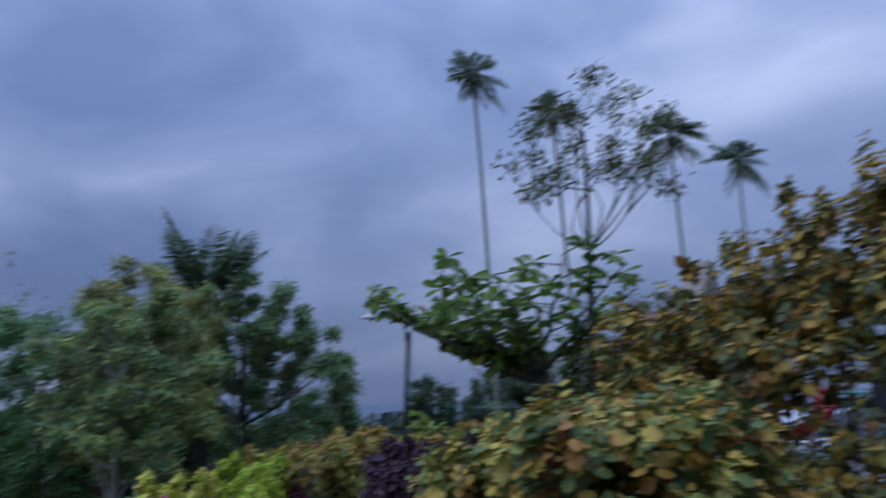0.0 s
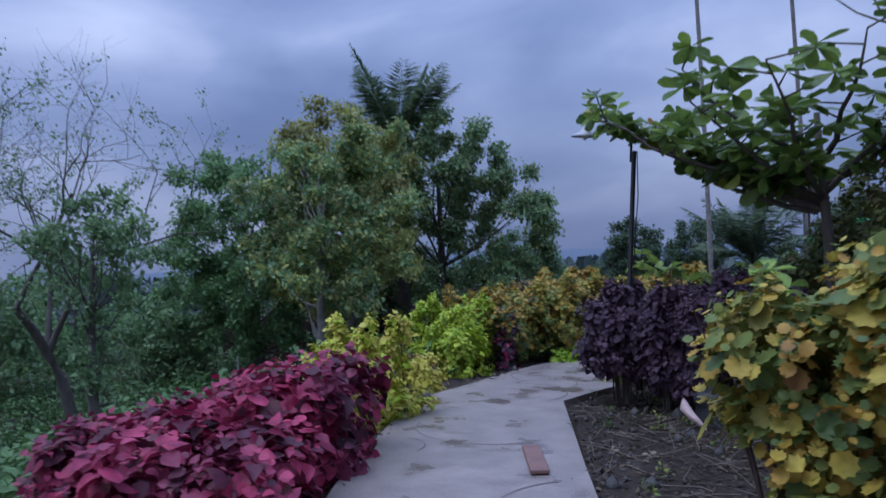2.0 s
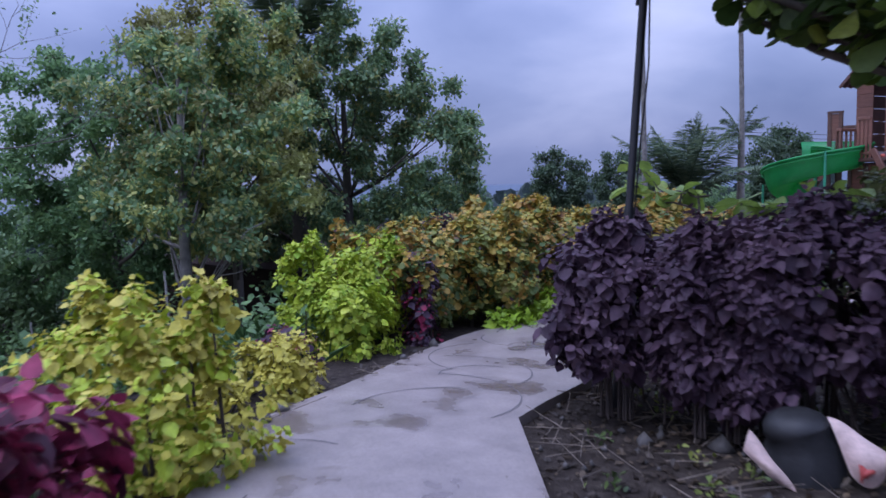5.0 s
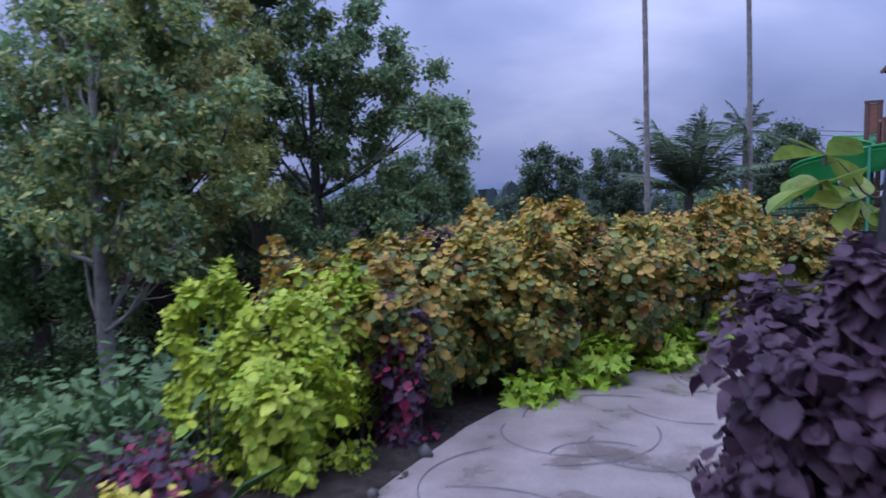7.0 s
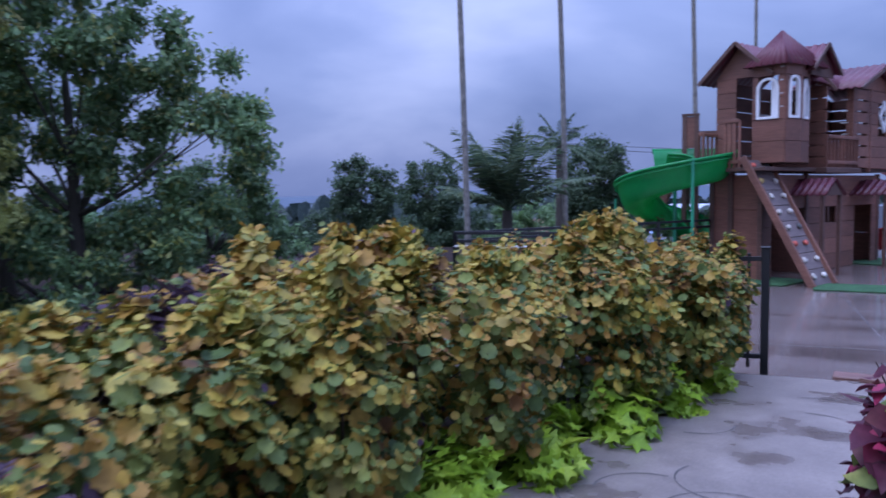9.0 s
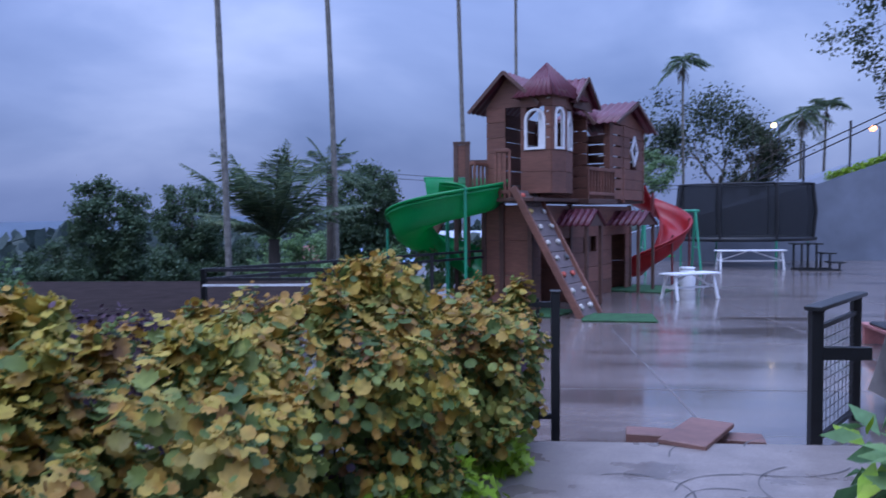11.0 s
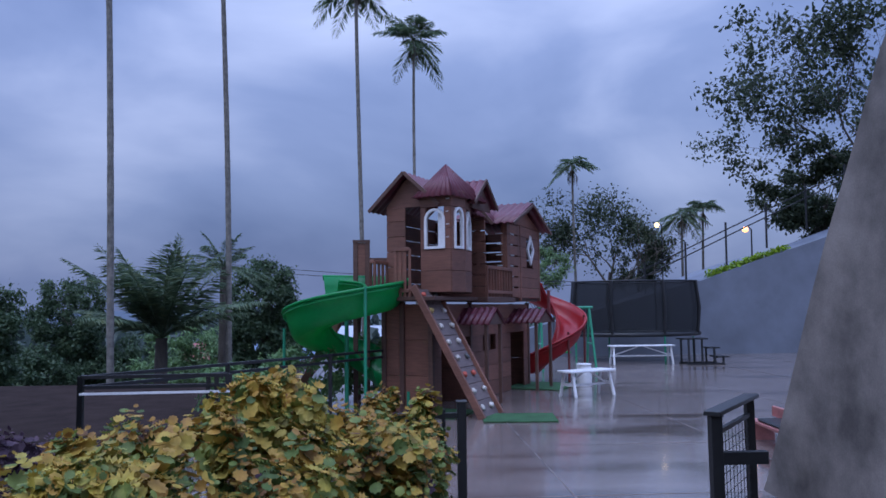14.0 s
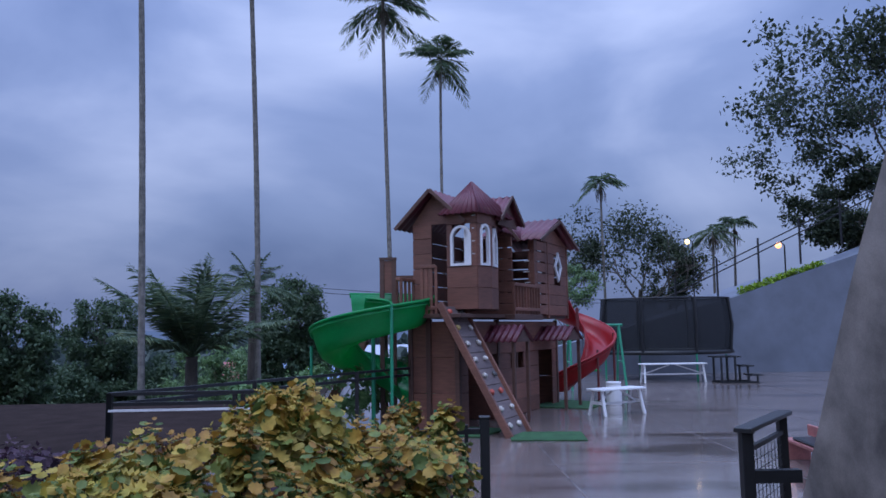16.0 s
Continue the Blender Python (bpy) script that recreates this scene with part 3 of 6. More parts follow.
def make_path():
    """A raised strip between its two edges, following the slope."""
    n = 60

    def along(line):
        p = np.array(line)
        s = np.concatenate([[0], np.cumsum(np.hypot(*np.diff(p, axis=0).T))])
        q = np.linspace(0, s[-1], n)
        return np.stack([np.interp(q, s, p[:, 0]), np.interp(q, s, p[:, 1])], 1)
    l, r = along(LEFT), along(RIGHT)
    bm = bmesh.new()
    rows = []
    for a, b in zip(l, r):
        rows.append([bm.verts.new((*(a + (b - a) * k / 6), path_z((a + (b - a) * k / 6)[1]))) for k in range(7)])
    for p, q in zip(rows, rows[1:]):
        for k in range(6):
            bm.faces.new((p[k], p[k + 1], q[k + 1], q[k]))
    ret = bmesh.ops.extrude_face_region(bm, geom=list(bm.faces))
    for v in ret["geom"]:
        if isinstance(v, bmesh.types.BMVert):
            v.co.z -= 0.12
    bmesh.ops.recalc_face_normals(bm, faces=list(bm.faces))
    tagged(part("path", bm, PATHMAT), "pale grey stamped concrete garden path with damp patches", "path", kind="structure")


make_path()
tagged(part("pavement", box(-8.6, 18.0, -0.37, 24.0, -0.25, 0, pose(0, 13.3, YARD, -1.72)), YARDMAT), "wet grey-brown concrete play yard, glossy with rain", "pavement", kind="structure")

def yard_joints():
    """Straight joints between the yard's slabs, filled a little proud."""
    yard = bpy.data.objects["pavement"]
    # pale tint of the joints stands in for wet reflection along them
    gm = plain("pale_joint", (0.19, 0.165, 0.16), 0.25, vary=0.3, scale=3)
    slab = pose(0, 13.3, YARD, -1.72)
    for x in (-6.6, -3.9, -1.2, 1.5, 4.2, 6.9):
        part("joint", box(x - 0.009, x + 0.009, 0.0, 23.0, 0, 0.003, slab), gm, yard)
    for y in (2.4, 5.1, 7.8, 10.5, 13.2, 15.9, 18.6):
        part("joint", box(-8.5, 13.0, y - 0.009, y + 0.009, 0, 0.0025, slab), gm, yard)


yard_joints()

# ---- retaining walls ----
STUCCO = plain("weathered_stucco", (0.225, 0.192, 0.165), 0.8, vary=0.55, scale=1.7, relief=0.35)
BLUEWALL = plain("blue_grey_render", (0.16, 0.18, 0.22), 0.75, vary=0.18, scale=0.8, relief=0.2)


def prism(pts, lo, hi, axis):
    """An outline extruded along an axis ('x' or 'y')."""
    bm = bmesh.new()
    put = (lambda a, b, v: (v, a, b)) if axis == "x" else (lambda a, b, v: (a, v, b))
    p = [bm.verts.new(put(a, b, lo)) for a, b in pts]
    q = [bm.verts.new(put(a, b, hi)) for a, b in pts]
    bm.faces.new(p)
    bm.faces.new(q[::-1])
    for i in range(len(p)):
        j = (i + 1) % len(p)
        bm.faces.new((p[i], q[i], q[j], p[j]))
    bmesh.ops.recalc_face_normals(bm, faces=list(bm.faces))
    return bm


tagged(part("wall_east", prism([(8.6, -0.6), (15.12, -0.6), (15.04, -0.47), (14.75, 0.1), (14.47, 0.66), (14.2, 1.2), (13.97, 1.62), (13.58, 2.27), (13.25, 2.85), (12.9, 3.3), (12.3, 3.3), (11.2, 2.2), (8.6, 2.2)], -2.3, -1.95, "x"), STUCCO), "tall weathered grey-brown stucco retaining wall with sloping edge", "wall", kind="structure")
tagged(part("wall_north", prism([(-3.2, -1.9), (16.3, -1.9), (16.3, 4.95), (10.2, 2.85), (8.0, 2.15), (5.85, 1.42), (-3.2, -0.95)], 36.3, 36.8, "y"), BLUEWALL), "blue-grey rendered retaining wall with a sloping top", "wall", kind="structure")

# ---- planting beside the path ----
g = land
HEDGE = [(-7.28, 8.7, 0.32, 0.62, 0.75, 0.43, 0), (-7.1, 9.65, 0.34, 0.65, 0.72, 0.46, 12), (-6.75, 10.6, 0.29, 0.62, 0.72, 0.43, 18), (-6.38, 11.55, 0.25, 0.6, 0.72, 0.49, 20), (-5.97, 12.45, 0.2, 0.62, 0.62, 0.43, 20), (-6.2, 12.0, 0.39, 0.3, 0.35, 0.41, 0), (-7.0, 10.1, 0.42, 0.32, 0.3, 0.41, 0), (-5.6, 12.95, 0.13, 0.36, 0.32, 0.39, 0)]
bush("golden_hedge", GOLD, HEDGE, 56000, 0.057, "clipped hedge of golden and brown coleus along the path", shape=SCALLOP, seed=3, extra=((GREENGOLD, 0.42, "green_leaves"), (PURPLE, 0.008, "purple_leaves")), stems=60, category="hedge", bulge=0.17, depth=0.45, singles=220, spikes=34, base=-0.3, stem_r=0.008, ripen=0.75)
bush("purple_bush", PURPLE, [(-4.44, 7.3, 0.53, 0.56, 0.52, 0.34, 10), (-3.6, 7.4, 0.58, 0.55, 0.5, 0.38, 10), (-3.98, 7.12, 0.5, 0.35, 0.33, 0.4, 0)], 26000, 0.06, "dense dark purple coleus bush beside the path", seed=5, stems=110, bulge=0.2, singles=260, droop=0.6, spikes=8, shape=HEART, base=-0.06, stem_r=0.006)
bush("magenta_bush", MAGENTA, [(-4.3, 2.95, 0.30, 0.48, 0.6, 0.36, 38), (-4.95, 3.85, 0.36, 0.5, 0.55, 0.38, 38), (-5.3, 3.2, 0.2, 0.6, 0.6, 0.32, 38), (-4.75, 3.5, 0.48, 0.3, 0.3, 0.28, 0)], 9000, 0.095, "bushy magenta coleus at the path edge", seed=7, shape=HEART, extra=((MAROON, 0.2, "dark_leaves"),), bulge=0.24, singles=260, droop=0.5)
bush("yellow_bush", YELLOW, [(-5.8, 5.15, 0.36, 0.42, 0.4, 0.40, 0), (-5.6, 4.95, 0.14, 0.3, 0.28, 0.28, 0)], 4600, 0.052, "yellow-green leafy shrub at the path edge", seed=9, extra=((LIME, 0.4, "green_leaves"),), bulge=0.26, singles=100, spikes=9)
bush("low_yellow_plant", YELLOW, [(-6.42, 6.36, 0.04, 0.27, 0.24, 0.26, 0), (-6.4, 5.8, -0.02, 0.24, 0.22, 0.22, 0)], 2200, 0.05, "low pale yellow leafy plant at the path edge", seed=10, bulge=0.2, singles=80)
bush("dark_red_plant", MAGENTA, [(-7.0, 6.9, -0.02, 0.24, 0.2, 0.22, 0)], 600, 0.055, "small dark red coleus between yellow plants", seed=12, shape=HEART, extra=((PURPLE, 0.6, "purple_leaves"),))
bush("lime_bush", LIME, [(-7.2, 7.85, 0.30, 0.38, 0.38, 0.38, 0), (-7.0, 7.5, 0.06, 0.34, 0.3, 0.32, 0), (-7.5, 7.4, 0.28, 0.10, 0.10, 0.34, 0)], 6500, 0.052, "bright lime-green coleus shrub at the path bend", seed=11, bulge=0.26, singles=160, spikes=8, extra=((CREEP, 0.2, "green_leaves"),))
bush("purple_coleus", MAGENTA, [(-6.78, 8.2, 0.15, 0.16, 0.18, 0.42, 0)], 600, 0.06, "dark maroon coleus between the lime shrub and the hedge", seed=14, shape=HEART, extra=((PURPLE, 0.8, "purple_leaves"),))
bush("golden_coleus", GOLD, [(-1.66, 4.1, 0.82, 0.46, 0.55, 0.36, 20), (-1.0, 3.4, 0.85, 0.6, 0.7, 0.70, 20), (-1.95, 3.85, 0.98, 0.32, 0.34, 0.30, 0), (-1.4, 3.8, 1.12, 0.45, 0.42, 0.36, 0), (-2.06, 4.2, 0.34, 0.16, 0.16, 0.18, 0)], 14000, 0.068, "large golden coleus shrub with big pale leaves", shape=SCALLOP, seed=13, extra=((GREENGOLD, 0.5, "green_leaves"),), bulge=0.26, singles=200, base=0.05, stems=24)
bush("vine_mound", VINE, [(-3.42, 8.5, 0.50, 0.45, 0.4, 0.62, 0), (-3.1, 8.45, 0.85, 0.42, 0.4, 0.62, 0), (-3.2, 8.4, 0.55, 0.62, 0.45, 0.7, 0), (-2.75, 8.35, 0.8, 0.6, 0.5, 1.05, 0), (-2.2, 8.0, 0.95, 0.65, 0.6, 1.25, 0), (-2.55, 7.6, 0.45, 0.45, 0.35, 0.75, 0)], 24000, 0.05, "mound of small dull green vine leaves round a stump", seed=15, extra=((GREENGOLD, 0.2, "green_leaves"),), bulge=0.2)
bush("overgrown_hedge", VINE, [(-1.45 + 0.5 * i, 6.55 - 0.27 * i, (2.15 + 0.2 * i) / 2, 0.62, 0.7, (2.15 + 0.2 * i) / 2 + 0.05, 0) for i in range(8)], 60000, 0.075, "tall overgrown hedge of brown and golden leaves", seed=16, extra=((GOLD, 0.5, "golden_leaves"),), stems=30, category="hedge", bulge=0.2, spikes=24, depth=0.7)
bush("sweet_potato_plant", CREEP, [(-6.54, 9.2, -0.16, 0.2, 0.42, 0.15, 10), (-6.46, 9.85, -0.16, 0.22, 0.42, 0.24, 15), (-6.26, 10.55, -0.2, 0.22, 0.46, 0.24, 18), (-6.02, 11.25, -0.24, 0.22, 0.42, 0.26, 20), (-5.76, 11.95, -0.3, 0.19, 0.38, 0.22, 20), (-5.55, 12.5, -0.32, 0.15, 0.3, 0.22, 20)], 3000, 0.125, "bright green sweet potato vine creeping under the hedge", shape=STAR, seed=17, singles=260, square=0.1)
bush("red_coleus", MAROON, [(-4.8, 9.6, 0.22, 0.22, 0.26, 0.36, 0)], 420, 0.11, "dark red coleus beside the path", seed=19, shape=HEART, singles=60, extra=((MAGENTA, 0.2, "red_leaves"), (GREENGOLD, 0.12, "green_leaves")))
bush("pale_coleus", GREENGOLD, [(-4.84, 8.42, 0.34, 0.22, 0.3, 0.26, 0), (-4.86, 7.62, 0.2, 0.13, 0.2, 0.2, 0)], 700, 0.085, "pale yellow-green coleus at the path edge", seed=23, extra=((YELLOW, 0.35, "yellow_leaves"), (PURPLE, 0.1, "purple_leaves")), bulge=0.2, singles=60, base=-0.15, stem_r=0.007)
bush("fern_clump", GREENLEAF, [(-4.4, 10.15, 0.36, 0.22, 0.2, 0.36, 0)], 600, 0.17, "green leafy plant against the wall foot", seed=20, shape=SPEAR, extra=((CREEP, 0.4, "green_leaves"),))
bush("broadleaf_weed", GREENLEAF, [(-2.55, 6.65, 0.24, 0.34, 0.3, 0.3, 0), (-2.3, 5.95, 0.16, 0.28, 0.28, 0.22, 0)], 1500, 0.08, "dull green broad-leaved weeds beside the purple bush", seed=22, shape=HEART, extra=((VINE, 0.35, "brown_leaves"),), bulge=0.25, singles=40)
bush("purple_tuft", PURPLE, [(-7.35, 9.15, 0.62, 0.2, 0.22, 0.2, 0)], 500, 0.06, "tuft of purple coleus growing through the hedge", seed=18)
bush("green_shrub", GREENLEAF, [(-7.3, 22.6, -0.25, 0.8, 0.5, 0.5, 0), (-6.2, 23.4, -0.2, 0.7, 0.5, 0.55, 0), (-8.4, 21.6, -0.35, 0.7, 0.5, 0.45, 0)], 5000, 0.08, "low green shrubs behind the slide", seed=112, bulge=0.22)

# ---- trees on the slope ----
# leaf colour darkened to carry the backlit silhouette of trees against the sky
SILHOUETTELEAF = leafy("silhouetted_leaf", [(0.0, (0.032, 0.046, 0.032)), (0.6, (0.065, 0.092, 0.055)), (1.0, (0.12, 0.14, 0.07))], through_light=0.3)
g = land


def at_bearing(x, y, bearing, d):
    """A place d metres from (x, y), bearing degrees left of north."""
    return x - math.sin(radians(bearing)) * d, y + math.cos(radians(bearing)) * d


tree("broadleaf_tree", -12.9, 10.1, g(-12.9, 10.1), 6, [(-0.9, 0.6, 4.3, 1.5, 1.6, 1.1), (0.7, 0.5, 3.7, 1.3, 1.4, 0.9), (0.0, 0.2, 2.6, 1.7, 1.7, 0.7), (-1.9, 0.8, 3.0, 1.3, 1.3, 0.9), (-2.4, 1.6, 4.4, 1.2, 1.2, 0.9), (0.2, 1.2, 5.1, 0.9, 1.0, 0.7)], OLIVELEAF, 34000, 0.1, "tall broadleaf tree with olive and reddish foliage", 21, 0.095, PALEBARK, OVAL, 120, 0.42, ((GREENLEAF, 0.28, "green_leaves"), (DARKLEAF, 0.3, "dark_leaves")))
tree("dark_tree", -15.7, 16.4, g(-15.7, 16.4), 7, [(-0.1, 0, 5.7, 2.1, 2.1, 2.3), (1.7, 1.0, 4.2, 1.7, 1.7, 1.8), (-2, -0.5, 4.2, 2.1, 2.1, 2.1), (-2.4, -1.2, 5.7, 1.7, 1.7, 1.3), (0, 0, 2.2, 2.8, 2.8, 1.4)], DARKLEAF, 84000, 0.115, "large dark broadleaf tree on the slope", 22, 0.16, None, OVAL, 260, 0.5, ((OLIVELEAF, 0.12, "pale_leaves"),))
tree("green_tree", -17.5, 11.5, g(-17.5, 11.5), 6, [(0, 0, 4.0, 2.3, 2.3, 1.9), (0, 0, 2.2, 2.6, 2.6, 1.6)], GREENLEAF, 40000, 0.11, "dense green broadleaf tree on the slope", 23, 0.14, None, OVAL, 110, 0.55)
tree("feathery_tree", -15.3, 19.2, g(-15.3, 19.2), 6, [(0, 0, 3.3, 1.6, 1.6, 1.6), (0.9, 0.5, 2.3, 1.3, 1.3, 1.2)], DARKLEAF, 12000, 0.11, "open-crowned tree with fine leaves against the sky", 24, 0.11, None, OVAL, 60, 0.4)
tree("reddish_tree", -15.4, 12.8, g(-15.4, 12.8), 6, [(0, 0, 5.3, 1.9, 1.9, 1.8), (0, 0, 3.2, 2.0, 2.0, 1.6)], OLIVELEAF, 36000, 0.105, "tree with dull reddish green crown", 25, 0.1, None, OVAL, 120, 0.5)
open_tree("bare_tree", -16.2, 6.6, g(-16.2, 6.6), 9.3, DARKLEAF, 3600, 0.06, "half-bare tree with thin twigs and few leaves", 26, 0.13, None, OVAL, 5, 0.75, 3, 0.2, 0.3, 0.14)
open_tree("bare_tree", -19.5, 4.2, g(-19.5, 4.2), 10.5, DARKLEAF, 3600, 0.07, "half-bare tree with long thin limbs", 36, 0.15, None, OVAL, 5, 0.7, 3, 0.2, 0.3, 0.14)
tree("ivy_clad_tree", -13.6, 6.0, g(-13.6, 6.0), 4.5, [(0, 0, 3.2, 1.1, 1.1, 1.0), (0, 0, 1.6, 0.3, 0.3, 0.9)], DARKLEAF, 4200, 0.10, "small tree with dark climbers round the trunk", 27, 0.09, None, OVAL, 44, 0.3)
tree("sparse_tree", -2.45, 7.75, g(-2.45, 7.75), 5.5, [(0.15, 0.1, 4.4, 0.85, 0.85, 0.6), (-0.55, 0.1, 4.0, 0.5, 0.5, 0.35), (0.75, 0.1, 3.7, 0.4, 0.4, 0.3)], VINE, 2600, 0.075, "thin tree with drooping sparse foliage", 28, 0.05, None, SPEAR, 44, 0.2, (), "tree", (0, 0, 1), 9, 0.82)
for k, (brg, d, hh, rx) in enumerate([(52, 22, 3.0, 1.6), (58, 25, 3.4, 1.8), (64, 20, 2.6, 1.4), (71, 24, 3.2, 1.9), (77, 19, 2.6, 1.5), (46, 26, 3.4, 1.8), (38, 24, 2.6, 1.5), (84, 22, 3.2, 1.9)]):
    px, py = at_bearing(-2, 2, brg, d)
    tree("understorey_tree", px, py, g(px, py), hh, [(0, 0, hh - rx * 0.7, rx, rx, rx * 0.8), (0, 0, 1.0, rx * 1.2, rx * 1.2, 0.9)], (DARKLEAF, GREENLEAF)[k % 2], 7000, 0.15, "low dense tree filling the slope behind", 300 + k, 0.09, None, OVAL, 50, 0.5)


# ---- palms ----
def frond(rng, start, yaw, rise, length, droop, leaflets, width, feather=1.0):
    """One feather leaf: its rib and the leaflets along it."""
    n = 9
    t = np.linspace(0, 1, n)
    out = np.array([math.cos(yaw), math.sin(yaw), 0])
    rib = np.array(start) + length * (t[:, None] * math.cos(rise) * out + (t * math.sin(rise) - droop * t ** 2)[:, None] * np.array([0, 0, 1.0]))
    line = np.concatenate([rib, (0.012 * length / 1.5 * (1.1 - t))[:, None]], 1)
    s = np.repeat(np.linspace(0.14, 1.0, leaflets), 2)
    side = np.tile([1, -1], leaflets)
    at = np.stack([np.interp(s, t, rib[:, k]) for k in range(3)], 1)
    along = np.gradient(rib, axis=0)
    tan = unit(np.stack([np.interp(s, t, along[:, k]) for k in range(3)], 1))
    lat = np.cross(tan, [0, 0, 1.0]) * side[:, None]
    d = unit(lat) * 0.85 + tan * 0.55 + rng.normal(size=at.shape) * 0.08 + (0, 0, -0.25)
    size = width * np.sin(np.pi * (0.12 + 0.8 * s)) * feather * rng.uniform(0.8, 1.15, len(s))
    v, f = leaves((np.array([(0, 0, 0), (-.055, .4, .01), (0, 1, -.08), (.055, .4, .01)]), SPEAR[1]), at, d, np.tile([0, 0, 1.0], (len(s), 1)) + lat * 0.2, size)
    return line, v, f


def palm(name, x, y, z, top, crown, label, seed, trunk_r=0.07, fronds=13, droop=0.55, leaflet=0.42, rise=(0.1, 1.2), bark=None, skirt=True, leaflets=26, lean=0.0):
    rng = np.random.RandomState(seed)
    root = empty(name, pose(x, y, z, 0, -lean, 0))
    tagged(root, label, "palm")
    h = top - z
    t = np.linspace(0, 1, 26)
    sway = 0.006 * h
    tr = np.stack([sway * np.sin(t * 3 + seed), sway * np.sin(t * 2.2 + seed * 2), t * h - 0.2, trunk_r * (1.15 - 0.35 * t) * (1 + 0.05 * np.sin(t * 90))], 1)
    mesh_from("trunk", *tubes([tr], 10), bark or PALEBARK, root, smooth=True)
    tip = tr[-1, :3]
    for k in range(fronds):
        line, v, f = frond(rng, tip, k * 2.4 + rng.uniform(-.3, .3), rng.uniform(*rise), crown * rng.uniform(0.8, 1.1), droop * rng.uniform(0.7, 1.3), leaflets, leaflet * crown)
        tv, tf = tubes([line], 4)
        tf = np.concatenate([tf[:, [0, 1, 2]], tf[:, [0, 2, 3]]])
        mesh_from("frond", np.concatenate([v, tv]), np.concatenate([f, tf + len(v)]), PALMLEAF, root)
    if skirt:
        lines = []
        for k in range(24):
            a = rng.uniform(0, 6.28)
            r = rng.uniform(0.1, 0.3)
            lines.append([(*(tip + (0, 0, -0.25)), 0.02), (tip[0] + r * math.cos(a), tip[1] + r * math.sin(a), tip[2] - rng.uniform(0.4, 0.9), 0.012), (tip[0] + r * 0.9 * math.cos(a), tip[1] + r * 0.9 * math.sin(a), tip[2] - rng.uniform(0.9, 1.25), 0.006)])
        mesh_from("dry_skirt", *tubes(lines, 4), plain("dry_palm_fruit", (0.12, 0.10, 0.07), 0.9), root)["kind"] = "stuff"
    return root


for k, (x, y, top, r, crown, lean) in enumerate([(-12.4, 26.7, 14.4, 0.075, 1.6, 1.8), (-10.75, 31.0, 13.6, 0.08, 1.6, 0.8), (-7.16, 38.4, 13.9, 0.088, 2.2, 0.3), (-4.83, 44.4, 13.5, 0.08, 2.2, 0.0)]):
    palm("areca_palm", x, y, g(x, y), top, crown, "tall slender areca palm with pale ringed trunk", 31 + k, r, 24, 0.38, 0.30, (-0.6, 1.45), leaflets=30, lean=lean)

# sugar palm whose fronds rise above the dark tree, and the feathery palms beyond the fence
px, py = at_bearing(-1.97, 2.25, 47.4, 19.5)
palm("sugar_palm", px, py, g(px, py), 4.3, 3.0, "upright sugar palm rising above the trees", 41, 0.2, 15, 0.16, 0.22, (0.7, 1.3), BARK, False, 56)
px, py = at_bearing(-5.34, 7.06, 16.95, 24)
palm("feather_palm", px, py, g(px, py) - 1, 0.1, 3.9, "bushy feather palm beyond the fence", 42, 0.2, 30, 0.25, 0.19, (0.45, 1.5), BARK, False, 46)
px, py = at_bearing(-5.34, 7.06, 13.0, 27)
palm("feather_palm", px, py, g(px, py) - 1, 2.2, 1.85, "feather palm with drooping fronds beyond the fence", 43, 0.15, 20, 0.4, 0.18, (0.0, 1.4), BARK, False, 40)

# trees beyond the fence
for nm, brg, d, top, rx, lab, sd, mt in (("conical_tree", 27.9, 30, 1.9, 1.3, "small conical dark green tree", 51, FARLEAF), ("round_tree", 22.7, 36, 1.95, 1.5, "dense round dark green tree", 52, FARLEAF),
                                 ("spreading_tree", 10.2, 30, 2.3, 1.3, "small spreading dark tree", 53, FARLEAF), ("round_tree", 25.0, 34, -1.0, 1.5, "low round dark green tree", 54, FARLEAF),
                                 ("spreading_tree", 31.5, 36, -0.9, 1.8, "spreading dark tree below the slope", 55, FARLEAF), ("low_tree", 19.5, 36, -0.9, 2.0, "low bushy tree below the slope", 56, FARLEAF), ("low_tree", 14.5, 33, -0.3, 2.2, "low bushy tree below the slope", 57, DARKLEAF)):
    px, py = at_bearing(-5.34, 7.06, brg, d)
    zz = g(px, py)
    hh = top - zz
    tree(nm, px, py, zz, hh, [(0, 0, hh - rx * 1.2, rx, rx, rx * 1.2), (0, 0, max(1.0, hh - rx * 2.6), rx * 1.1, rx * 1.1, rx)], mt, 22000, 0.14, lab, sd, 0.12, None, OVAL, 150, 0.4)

# right-hand trees behind the sloping wall
open_tree("broadleaf_tree", 16.7, 40.5, 0.0, 21.7, SILHOUETTELEAF, 17000, 0.22, "tall open-crowned tree above the wall", 61, 0.25, None, OVAL, 5, 0.66, 3, 0.2, 0.27, 0.7)
tree("dense_tree", 14.2, 42.3, 0.0, 9, [(0, 0, 5.4, 3.0, 3.0, 2.6)], SILHOUETTELEAF, 14000, 0.2, "dense low tree behind the stair wall", 65, 0.16, None, OVAL, 60, 0.7)
open_tree("slender_tree", 5.4, 48.5, -1.4, 10.6, SILHOUETTELEAF, 5200, 0.18, "slender tree with bare limbs and sparse leaves", 62, 0.16, None, OVAL, 4, 0.75, 3, 0.25, 0.34, 0.65)
